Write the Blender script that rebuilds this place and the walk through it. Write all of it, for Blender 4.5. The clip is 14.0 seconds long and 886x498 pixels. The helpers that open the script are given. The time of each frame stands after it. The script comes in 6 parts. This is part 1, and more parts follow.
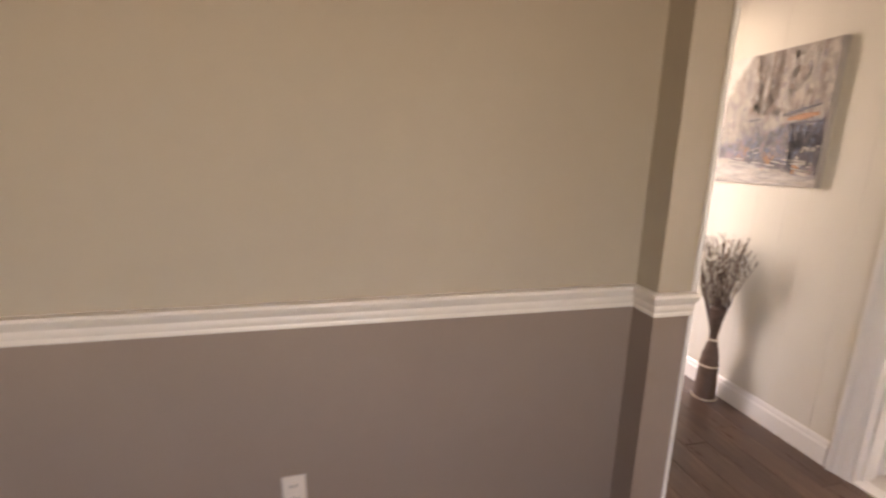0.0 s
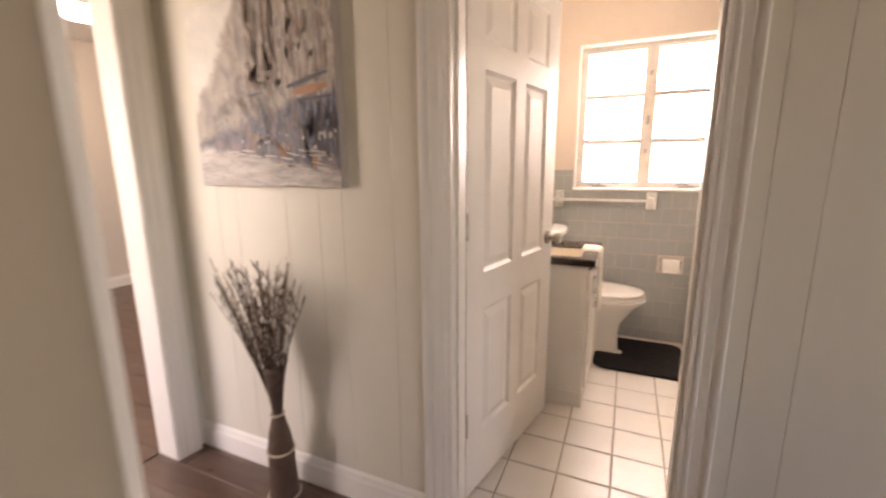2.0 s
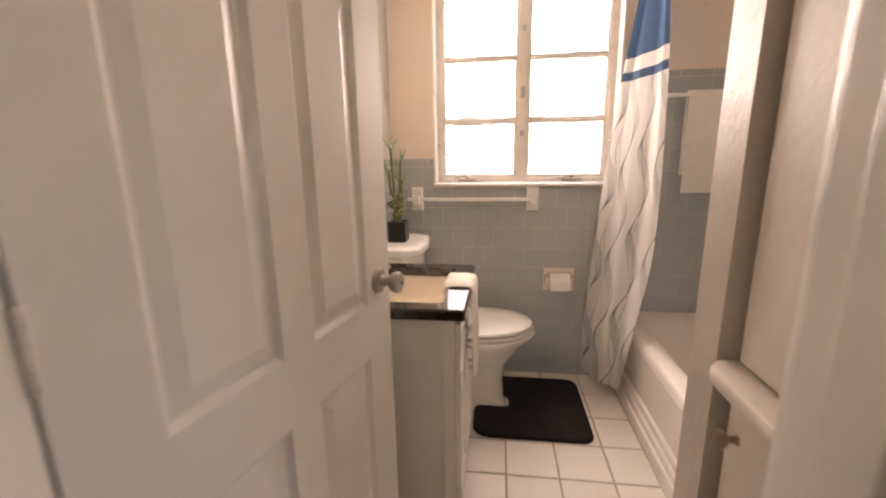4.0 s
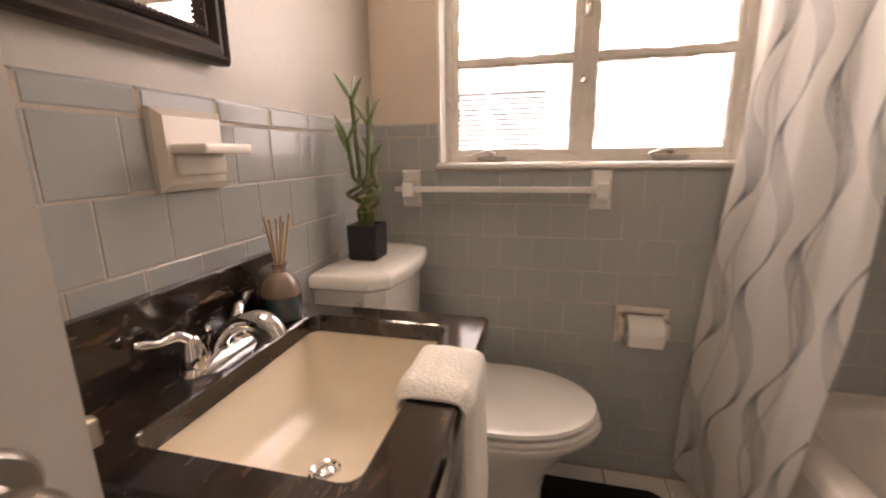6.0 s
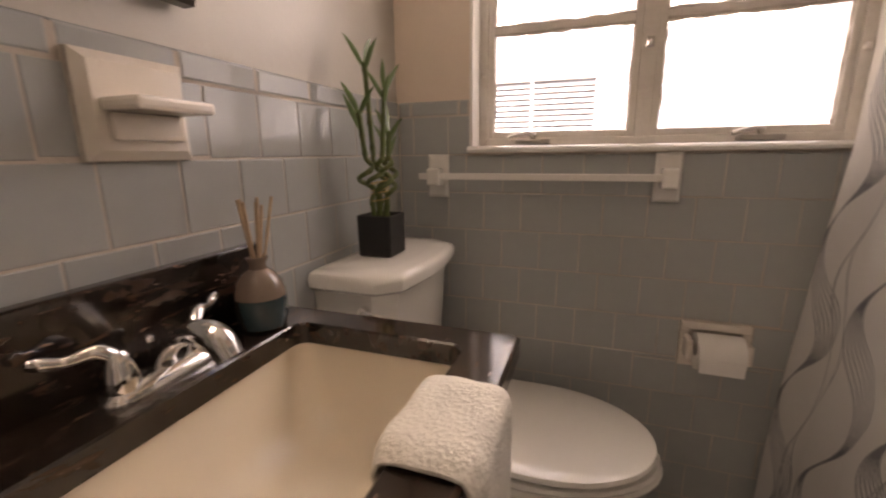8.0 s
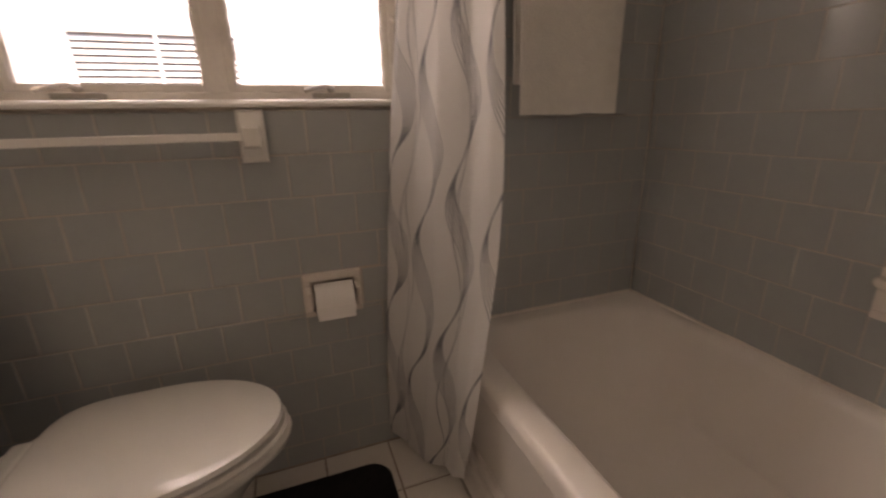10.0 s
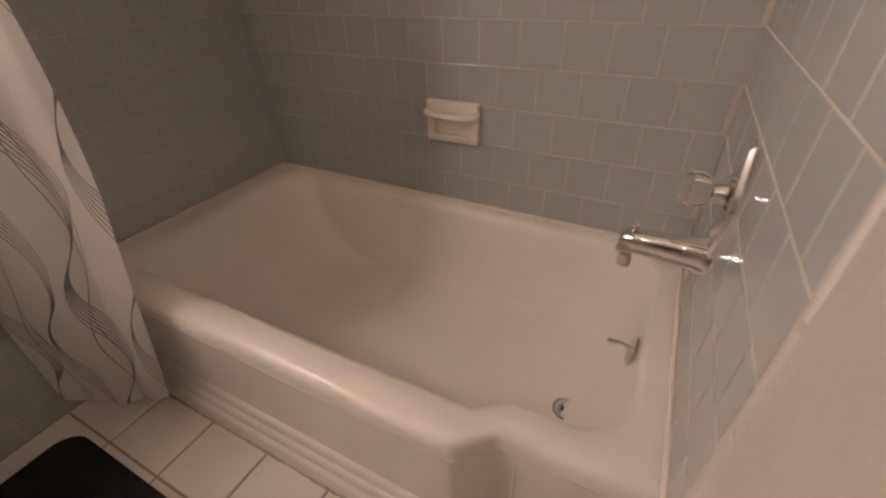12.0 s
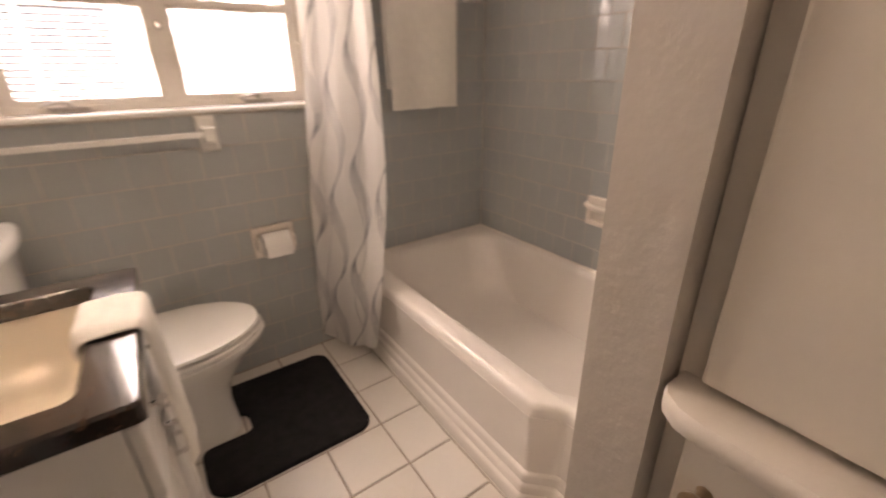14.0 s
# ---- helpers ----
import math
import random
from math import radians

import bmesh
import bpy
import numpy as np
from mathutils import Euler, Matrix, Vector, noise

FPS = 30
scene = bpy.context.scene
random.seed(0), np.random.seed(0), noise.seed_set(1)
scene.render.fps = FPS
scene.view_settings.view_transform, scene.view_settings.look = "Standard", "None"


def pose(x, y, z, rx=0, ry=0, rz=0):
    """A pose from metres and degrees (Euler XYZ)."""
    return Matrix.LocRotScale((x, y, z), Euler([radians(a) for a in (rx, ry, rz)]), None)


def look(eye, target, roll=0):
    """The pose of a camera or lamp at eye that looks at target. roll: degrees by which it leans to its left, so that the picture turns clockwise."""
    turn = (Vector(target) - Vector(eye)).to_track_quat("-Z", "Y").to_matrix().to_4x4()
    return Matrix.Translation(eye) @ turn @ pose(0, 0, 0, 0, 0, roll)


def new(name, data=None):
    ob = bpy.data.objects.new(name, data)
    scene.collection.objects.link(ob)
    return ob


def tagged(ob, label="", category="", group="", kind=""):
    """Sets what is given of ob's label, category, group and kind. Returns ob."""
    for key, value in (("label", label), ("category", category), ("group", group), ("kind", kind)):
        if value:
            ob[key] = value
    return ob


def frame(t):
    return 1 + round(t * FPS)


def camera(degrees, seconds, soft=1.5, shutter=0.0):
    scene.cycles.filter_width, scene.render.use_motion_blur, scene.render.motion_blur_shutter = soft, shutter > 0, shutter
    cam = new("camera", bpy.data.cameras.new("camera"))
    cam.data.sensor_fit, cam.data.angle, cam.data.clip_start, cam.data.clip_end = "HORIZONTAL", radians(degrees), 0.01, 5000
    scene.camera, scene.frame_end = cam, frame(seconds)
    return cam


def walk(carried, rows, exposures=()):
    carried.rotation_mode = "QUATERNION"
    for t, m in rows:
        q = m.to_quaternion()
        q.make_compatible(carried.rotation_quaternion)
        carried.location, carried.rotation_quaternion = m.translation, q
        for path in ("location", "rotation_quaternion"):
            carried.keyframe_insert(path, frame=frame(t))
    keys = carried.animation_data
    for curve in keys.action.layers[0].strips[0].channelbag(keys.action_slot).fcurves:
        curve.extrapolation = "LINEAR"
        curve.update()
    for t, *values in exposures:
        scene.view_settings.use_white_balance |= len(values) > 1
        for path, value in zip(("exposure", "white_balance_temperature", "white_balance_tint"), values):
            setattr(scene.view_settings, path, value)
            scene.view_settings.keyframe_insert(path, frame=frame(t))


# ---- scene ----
# ---------------------------------------------------------------- camera
cam = camera(93.6, 14.0, soft=2.1, shutter=0.4)
PATH = [
    (0, (-0.373, 0.165, 1.318), (0.032, 2.074, 0.882), 0.9),
    (0.5, (-0.15, 0.39, 1.292), (0.676, 2.17, 0.905), 0.2),
    (1, (0.065, 0.579, 1.292), (1.272, 2.122, 0.887), 0.5),
    (1.5, (0.277, 0.734, 1.297), (1.842, 1.913, 0.894), 0.0),
    (2, (0.486, 0.789, 1.27), (2.28, 1.583, 0.879), -0.5),
    (2.5, (0.726, 0.818, 1.281), (2.601, 1.388, 0.883), -0.6),
    (3, (0.983, 0.838, 1.277), (2.914, 1.163, 0.873), -0.6),
    (5.5, (2.136, 0.788, 1.169), (4.071, 1.027, 0.724), -0.9),
    (6, (2.337, 0.81, 1.133), (4.232, 1.272, 0.69), -0.8),
    (6.5, (2.426, 0.845, 1.098), (4.238, 1.567, 0.657), -0.6),
    (7, (2.469, 0.899, 1.088), (4.211, 1.779, 0.65), -0.5),
    (9.5, (2.572, 0.618, 1.082), (4.474, 0.292, 0.556), -1.0),
    (10, (2.576, 0.562, 1.046), (4.372, -0.09, 0.456), -1.3),
    (10.5, (2.494, 0.456, 1.031), (4.159, -0.407, 0.335), -2.1),
    (11, (2.477, 0.428, 1.043), (3.823, -0.757, 0.156), -2.3),
    (11.5, (2.448, 0.461, 1.048), (3.455, -0.933, 0.028), -1.8),
    (12, (2.406, 0.491, 1.063), (3.183, -0.959, -0.075), -1.8),
    (12.5, (2.364, 0.562, 1.107), (3.054, -0.886, -0.088), -1.6),
    (13, (2.267, 0.652, 1.137), (3.005, -0.823, 0.006), -1.6),
    (13.5, (2.183, 0.744, 1.163), (3.272, -0.619, 0.185), -1.4),
    (14, (2.017, 0.822, 1.207), (3.529, -0.224, 0.421), -1.1),
]
K, TINT = 8300, 28
EXPOSURES = [(t, e, K, TINT) for t, e in ((0.0, 4.03), (0.5, 4.0), (1.0, 3.95), (1.5, 3.65), (2.0, 3.5), (3.2, 3.15), (5.3, 2.45), (7.2, 2.05), (9.3, 1.5), (10.5, 1.6), (12.0, 1.93), (13.3, 2.38), (14.0, 2.68))]
walk(cam, [(t, look(eye, target, roll)) for t, eye, target, roll in PATH], EXPOSURES)

# ---------------------------------------------------------------- world and large lights
world = bpy.data.worlds.new("world")
scene.world = world
world.use_nodes = True
wn = world.node_tree.nodes
sky = wn.new("ShaderNodeTexSky")
sky.sky_type = 'NISHITA'
sky.sun_disc = False
sky.sun_elevation = radians(65)
sky.sun_rotation = radians(-70)
wn["Background"].inputs["Strength"].default_value = 0.15
world.node_tree.links.new(sky.outputs["Color"], wn["Background"].inputs["Color"])

sun = new("sun", bpy.data.lights.new("sun", "SUN"))
sun.data.energy = 5.0
sun.data.angle = radians(0.5)
sun.data.color = (1.0, 0.95, 0.88)
sun.matrix_world = look((-4.4, -1.5, 10), (0, 0, 0))


def area(name, eye, target, sx, sy, watts, color):
    lamp = new(name, bpy.data.lights.new(name, "AREA"))
    lamp.data.shape = 'RECTANGLE'
    lamp.data.size, lamp.data.size_y = sx, sy
    lamp.data.energy, lamp.data.color = watts, color
    lamp.matrix_world = look(eye, target)
    return lamp


# daylight: bathroom window, and unseen windows added in the front and far rooms
strip = area("window_daylight_bath", (3.91, 1.02, 1.73), (2.6, -0.5, 0.9), 0.17, 0.58, 0.95, (1.0, 0.98, 0.95))
strip.data.spread = radians(120)
area("window_daylight_bath", (3.985, 0.58, 1.74), (2.0, 0.3, 1.3), 0.66, 0.58, 2.15, (1.0, 0.98, 0.95))
area("added_daylight_front", (-0.82, -2.54, 1.5), (-0.2, 1.0, 1.3), 1.4, 1.25, 2.05, (1.0, 0.97, 0.91))
area("added_daylight_far", (-0.56, 4.2, 1.5), (1.6, 1.9, 1.1), 1.4, 1.3, 6.0, (1.0, 0.98, 0.95))


# ---------------------------------------------------------------- materials
def material(name, color, rough=0.5, metal=0.0, vary=0.08, scale=6.0, bump=0.0, bump_scale=60.0, coat=0.0,
             spec=0.5, random_part=0.0, second=None, second_scale=2.0, second_amount=0.5, rough_vary=0.0, stretch=(1, 1, 1)):
    """A surface with colour that varies at two scales, roughness wear and fine relief."""
    m = bpy.data.materials.new(name)
    m.use_nodes = True
    nt = m.node_tree
    N, L = nt.nodes, nt.links
    b = N["Principled BSDF"]
    b.inputs["Roughness"].default_value = rough
    b.inputs["Metallic"].default_value = metal
    b.inputs["Coat Weight"].default_value = coat
    b.inputs["Coat Roughness"].default_value = 0.08
    b.inputs["Specular IOR Level"].default_value = spec
    tc = N.new("ShaderNodeTexCoord")
    mp = N.new("ShaderNodeMapping")
    mp.inputs["Scale"].default_value = stretch
    L.new(tc.outputs["Object"], mp.inputs["Vector"])
    n1 = N.new("ShaderNodeTexNoise")
    n1.inputs["Scale"].default_value = scale
    n1.inputs["Detail"].default_value = 6
    L.new(mp.outputs["Vector"], n1.inputs["Vector"])
    n2 = N.new("ShaderNodeTexNoise")
    n2.inputs["Scale"].default_value = scale * 9
    n2.inputs["Detail"].default_value = 3
    L.new(mp.outputs["Vector"], n2.inputs["Vector"])
    add = N.new("ShaderNodeMath")
    add.operation = 'MULTIPLY_ADD'
    L.new(n2.outputs["Fac"], add.inputs[0])
    add.inputs[1].default_value = 0.35
    L.new(n1.outputs["Fac"], add.inputs[2])
    src = add.outputs[0]
    if random_part:
        oi = N.new("ShaderNodeObjectInfo")
        ra = N.new("ShaderNodeMath")
        ra.operation = 'MULTIPLY_ADD'
        L.new(oi.outputs["Random"], ra.inputs[0])
        ra.inputs[1].default_value = random_part
        L.new(src, ra.inputs[2])
        src = ra.outputs[0]
    mr = N.new("ShaderNodeMapRange")
    mr.inputs["From Min"].default_value, mr.inputs["From Max"].default_value = 0.35, 1.0 + random_part
    mr.inputs["To Min"].default_value, mr.inputs["To Max"].default_value = 1 - vary, 1 + vary
    L.new(src, mr.inputs["Value"])
    mul = N.new("ShaderNodeVectorMath")
    mul.operation = 'SCALE'
    mul.inputs[0].default_value = color
    L.new(mr.outputs["Result"], mul.inputs["Scale"])
    out = mul.outputs["Vector"]
    if second:
        n3 = N.new("ShaderNodeTexNoise")
        n3.inputs["Scale"].default_value = second_scale
        n3.inputs["Detail"].default_value = 8
        n3.inputs["Roughness"].default_value = 0.65
        L.new(mp.outputs["Vector"], n3.inputs["Vector"])
        cr = N.new("ShaderNodeValToRGB")
        cr.color_ramp.elements[0].position, cr.color_ramp.elements[1].position = 0.5, 0.68
        L.new(n3.outputs["Fac"], cr.inputs["Fac"])
        am = N.new("ShaderNodeMath")
        am.operation = 'MULTIPLY'
        am.inputs[1].default_value = second_amount
        L.new(cr.outputs["Color"], am.inputs[0])
        mx = N.new("ShaderNodeMix")
        mx.data_type = 'RGBA'
        L.new(am.outputs[0], mx.inputs[0])
        L.new(out, mx.inputs[6])
        mx.inputs[7].default_value = (*second, 1)
        out = mx.outputs[2]
    L.new(out, b.inputs["Base Color"])
    if rough_vary:
        rr = N.new("ShaderNodeMapRange")
        rr.inputs["From Min"].default_value, rr.inputs["From Max"].default_value = 0.4, 0.95
        rr.inputs["To Min"].default_value, rr.inputs["To Max"].default_value = max(0.02, rough - rough_vary), rough + rough_vary
        L.new(add.outputs[0], rr.inputs["Value"])
        L.new(rr.outputs["Result"], b.inputs["Roughness"])
    if bump:
        n4 = N.new("ShaderNodeTexNoise")
        n4.inputs["Scale"].default_value = bump_scale
        n4.inputs["Detail"].default_value = 4
        L.new(mp.outputs["Vector"], n4.inputs["Vector"])
        bp = N.new("ShaderNodeBump")
        bp.inputs["Strength"].default_value = bump
        bp.inputs["Distance"].default_value = 0.004
        L.new(n4.outputs["Fac"], bp.inputs["Height"])
        L.new(bp.outputs["Normal"], b.inputs["Normal"])
    return m


M = {}
M["wall_taupe"] = material("wall_taupe", (0.41, 0.352, 0.272), 0.65, vary=0.04, scale=1.5, bump=0.12, bump_scale=140)
M["wall_mauve"] = material("wall_mauve", (0.270, 0.205, 0.163), 0.6, vary=0.05, scale=1.5, bump=0.12, bump_scale=140)
M["wall_hall"] = material("wall_hall", (0.69, 0.655, 0.575), 0.5, vary=0.03, scale=1.2, bump=0.1, bump_scale=90)
M["wall_pale_grey"] = material("wall_pale_grey", (0.53, 0.50, 0.455), 0.35, vary=0.03, scale=1.2, bump=0.15, bump_scale=60)
M["wall_far"] = material("wall_far", (0.60, 0.55, 0.49), 0.6, vary=0.04, scale=1.2, bump=0.1, bump_scale=90)
M["wall_cream"] = material("wall_cream", (0.73, 0.62, 0.52), 0.35, vary=0.04, scale=2, bump=0.18, bump_scale=45)
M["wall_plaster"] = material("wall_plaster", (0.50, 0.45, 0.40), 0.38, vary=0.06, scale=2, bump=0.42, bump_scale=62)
M["ceiling"] = material("ceiling_paint", (0.80, 0.79, 0.76), 0.8, vary=0.03, bump=0.2, bump_scale=60)
M["trim"] = material("trim_gloss_white", (0.79, 0.77, 0.73), 0.3, vary=0.03, scale=3)
M["rail"] = material("rail_white", (0.74, 0.68, 0.60), 0.35, vary=0.04, scale=3)
M["door"] = material("door_white", (0.76, 0.74, 0.71), 0.32, vary=0.03, scale=2)
M["cabinet"] = material("cabinet_white", (0.74, 0.72, 0.68), 0.4, vary=0.04, scale=3, bump=0.06, bump_scale=60)
M["cabinet_cream"] = material("cabinet_cream", (0.62, 0.56, 0.49), 0.36, vary=0.06, scale=2.5, bump=0.3, bump_scale=45)
M["tile"] = material("wall_tile_glaze", (0.385, 0.403, 0.40), 0.15, vary=0.045, scale=4, random_part=0.15, bump=0.04, bump_scale=20, coat=0.3, second=(0.45, 0.42, 0.38), second_scale=3, second_amount=0.15)
M["grout"] = material("wall_grout", (0.49, 0.44, 0.385), 0.85, vary=0.2, scale=14, bump=0.3, bump_scale=120, second=(0.52, 0.36, 0.25), second_scale=5, second_amount=0.4)
M["floor_tile"] = material("floor_tile_glaze", (0.66, 0.62, 0.57), 0.3, vary=0.06, scale=5, random_part=0.4, bump=0.08, bump_scale=25, second=(0.58, 0.52, 0.45), second_scale=4, second_amount=0.25)
M["floor_grout"] = material("floor_grout", (0.33, 0.27, 0.22), 0.9, vary=0.2, scale=20, bump=0.3, bump_scale=150)
M["ceramic"] = material("sanitary_ceramic", (0.78, 0.76, 0.72), 0.16, vary=0.02, scale=2, coat=0.4)
M["ceramic_warm"] = material("warm_white_ceramic", (0.76, 0.70, 0.63), 0.18, vary=0.04, scale=10, coat=0.3, second=(0.62, 0.48, 0.36), second_scale=9, second_amount=0.2)
M["basin"] = material("basin_bone", (0.82, 0.725, 0.59), 0.22, vary=0.03, scale=3, coat=0.15)
M["tub"] = material("tub_enamel", (0.76, 0.71, 0.66), 0.32, vary=0.04, scale=1.5, coat=0.05, second=(0.66, 0.57, 0.50), second_scale=1.6, second_amount=0.02)
M["chrome"] = material("chrome", (0.80, 0.79, 0.78), 0.08, metal=1.0, vary=0.03)
M["nickel"] = material("satin_nickel", (0.43, 0.395, 0.355), 0.3, metal=1.0, vary=0.05, scale=20)
M["hinge"] = material("worn_painted_hinge", (0.62, 0.59, 0.55), 0.45, metal=0.3, vary=0.15, scale=30, second=(0.4, 0.36, 0.32), second_scale=40, second_amount=0.5)
M["brass_dark"] = material("aged_brass", (0.35, 0.26, 0.18), 0.35, metal=1.0, vary=0.15, scale=20)
M["rug"] = material("black_pile", (0.018, 0.016, 0.017), 0.95, vary=0.4, scale=25, bump=0.8, bump_scale=260, spec=0.2)
M["towel"] = material("white_terry", (0.76, 0.73, 0.67), 0.95, vary=0.05, scale=30, bump=0.7, bump_scale=190, spec=0.1)
M["paper"] = material("tissue_paper", (0.82, 0.80, 0.77), 0.95, vary=0.03, bump=0.15, bump_scale=200, spec=0.1)
M["frame_dark"] = material("dark_wood_frame", (0.035, 0.024, 0.02), 0.32, vary=0.3, scale=12, bump=0.15, bump_scale=80)
M["pot_black"] = material("matt_black_pot", (0.015, 0.014, 0.015), 0.45, vary=0.2, scale=20)
M["bamboo"] = material("bamboo_green", (0.09, 0.13, 0.035), 0.4, vary=0.35, scale=20, second=(0.28, 0.24, 0.09), second_scale=25, second_amount=0.5)
M["leaf"] = material("leaf_green", (0.10, 0.17, 0.045), 0.4, vary=0.3, scale=30)
M["gold"] = material("gold_wire", (0.6, 0.42, 0.18), 0.3, metal=1.0)
M["reed"] = material("reed_wood", (0.50, 0.36, 0.24), 0.8, vary=0.2, scale=40)
M["diffuser"] = material("diffuser_brown_glaze", (0.22, 0.165, 0.13), 0.12, vary=0.15, scale=18, coat=0.6)
M["diffuser_blue"] = material("diffuser_blue_glaze", (0.028, 0.055, 0.065), 0.1, vary=0.25, scale=22, coat=0.7)
M["vase"] = material("woven_brown_vase", (0.12, 0.075, 0.055), 0.6, vary=0.25, scale=30, bump=0.6, bump_scale=120)
M["rope"] = material("pale_rope", (0.55, 0.46, 0.36), 0.8, vary=0.2, scale=60)
M["twig"] = material("dried_twig", (0.10, 0.065, 0.05), 0.8, vary=0.5, scale=30)
M["husk"] = material("dried_husk", (0.25, 0.15, 0.09), 0.8, vary=0.5, scale=40)
M["husk_pale"] = material("pale_grass", (0.55, 0.48, 0.40), 0.85, vary=0.25, scale=40)
M["outlet"] = material("outlet_plastic", (0.70, 0.63, 0.54), 0.35, vary=0.03)
M["dark"] = material("dark_slot", (0.02, 0.018, 0.016), 0.6)
M["rubber"] = material("rubber_stopper", (0.45, 0.36, 0.25), 0.6)
M["window_paint"] = material("window_old_paint", (0.72, 0.67, 0.61), 0.5, vary=0.12, scale=9, bump=0.5, bump_scale=40, second=(0.42, 0.33, 0.26), second_scale=14, second_amount=0.22)
M["putty"] = material("glazing_putty", (0.56, 0.50, 0.44), 0.8, vary=0.25, scale=25, bump=0.8, bump_scale=45, second=(0.25, 0.2, 0.17), second_scale=20, second_amount=0.5)
M["outside_wall"] = material("neighbour_siding", (0.82, 0.83, 0.86), 0.8, vary=0.03)
M["blind"] = material("blind_slat", (0.74, 0.75, 0.76), 0.6)
M["ground"] = material("yard_ground", (0.16, 0.15, 0.10), 0.95, vary=0.3, scale=3)
# grey that stands for the shade between the neighbour's blind slats
M["shade_gap"] = material("painted_shade_behind_blind", (0.30, 0.30, 0.31), 0.9)
M["paint_dark"] = material("paint_dark_oil", (0.075, 0.07, 0.085), 0.5, vary=0.25, scale=60, bump=0.08, bump_scale=300)
M["paint_slate"] = material("paint_slate_oil", (0.25, 0.22, 0.23), 0.5, vary=0.25, scale=60, bump=0.08, bump_scale=300)
M["paint_umber"] = material("paint_umber_oil", (0.27, 0.20, 0.165), 0.5, vary=0.25, scale=60, bump=0.08, bump_scale=300)
M["paint_tan"] = material("paint_tan_oil", (0.42, 0.37, 0.32), 0.5, vary=0.25, scale=60, bump=0.08, bump_scale=300)
M["paint_stone"] = material("paint_stone_oil", (0.50, 0.455, 0.41), 0.5, vary=0.25, scale=60, bump=0.08, bump_scale=300)
M["paint_orange"] = material("paint_orange_oil", (0.42, 0.2, 0.1), 0.5, vary=0.25, scale=60, bump=0.08, bump_scale=300)
M["paint_blue"] = material("paint_blue_oil", (0.16, 0.18, 0.27), 0.5, vary=0.25, scale=60, bump=0.08, bump_scale=300)


def glass_material(name, color, rough=0.0):
    m = bpy.data.materials.new(name)
    m.use_nodes = True
    b = m.node_tree.nodes["Principled BSDF"]
    b.inputs["Base Color"].default_value = (*color, 1)
    b.inputs["Transmission Weight"].default_value = 1.0
    b.inputs["Roughness"].default_value = rough
    b.inputs["IOR"].default_value = 1.45
    return m


M["pane"] = glass_material("window_glass", (1, 1, 1))
M["acrylic"] = glass_material("clear_acrylic", (0.95, 0.92, 0.88), 0.06)


def mirror_material():
    m = bpy.data.materials.new("mirror_silver")
    m.use_nodes = True
    b = m.node_tree.nodes["Principled BSDF"]
    b.inputs["Base Color"].default_value = (0.9, 0.9, 0.9, 1)
    b.inputs["Metallic"].default_value = 1.0
    b.inputs["Roughness"].default_value = 0.01
    return m


M["mirror"] = mirror_material()


def lit_shade():
    m = bpy.data.materials.new("lit_frosted_shade")
    m.use_nodes = True
    b = m.node_tree.nodes["Principled BSDF"]
    b.inputs["Base Color"].default_value = (0.9, 0.85, 0.75, 1)
    b.inputs["Emission Color"].default_value = (1.0, 0.91, 0.79, 1)
    b.inputs["Emission Strength"].default_value = 4.5
    return m


M["lit"] = lit_shade()


def granite():
    m = material("brown_granite", (0.022, 0.014, 0.011), 0.12, vary=0.5, scale=40, coat=0.5)
    nt = m.node_tree
    N, L = nt.nodes, nt.links
    b = N["Principled BSDF"]
    base = b.inputs["Base Color"].links[0].from_socket
    tc = N.new("ShaderNodeTexCoord")
    mp = N.new("ShaderNodeMapping")
    mp.inputs["Scale"].default_value = (1.1, 5.0, 4.0)
    mp.inputs["Rotation"].default_value = (0.2, 0.3, 0.35)
    L.new(tc.outputs["Object"], mp.inputs["Vector"])
    for sc, lo, hi, col in ((16, 0.58, 0.72, (0.10, 0.056, 0.036)), (34, 0.66, 0.74, (0.24, 0.15, 0.10)), (6, 0.55, 0.72, (0.05, 0.03, 0.022))):
        n = N.new("ShaderNodeTexNoise")
        n.inputs["Scale"].default_value = sc
        n.inputs["Detail"].default_value = 5
        n.inputs["Distortion"].default_value = 0.5
        L.new(mp.outputs["Vector"], n.inputs["Vector"])
        r = N.new("ShaderNodeMapRange")
        r.inputs["From Min"].default_value, r.inputs["From Max"].default_value = lo, hi
        L.new(n.outputs["Fac"], r.inputs["Value"])
        mx = N.new("ShaderNodeMix")
        mx.data_type = 'RGBA'
        L.new(r.outputs["Result"], mx.inputs[0])
        L.new(base, mx.inputs[6])
        mx.inputs[7].default_value = (*col, 1)
        base = mx.outputs[2]
    L.new(base, b.inputs["Base Color"])
    return m


M["granite"] = granite()


def wood_floor():
    m = material("dark_plank", (0.115, 0.07, 0.052), 0.32, vary=0.4, scale=3, random_part=1.0, bump=0.15, bump_scale=14,
                 second=(0.21, 0.13, 0.098), second_scale=4, second_amount=0.55, stretch=(9, 1, 9), rough_vary=0.08)
    return m


M["plank"] = wood_floor()


def math_node(N, L, op, a, b=None, c=None):
    n = N.new("ShaderNodeMath")
    n.operation = op
    for i, v in enumerate((a, b, c)):
        if v is None:
            continue
        if isinstance(v, (int, float)):
            n.inputs[i].default_value = v
        else:
            L.new(v, n.inputs[i])
    return n.outputs[0]


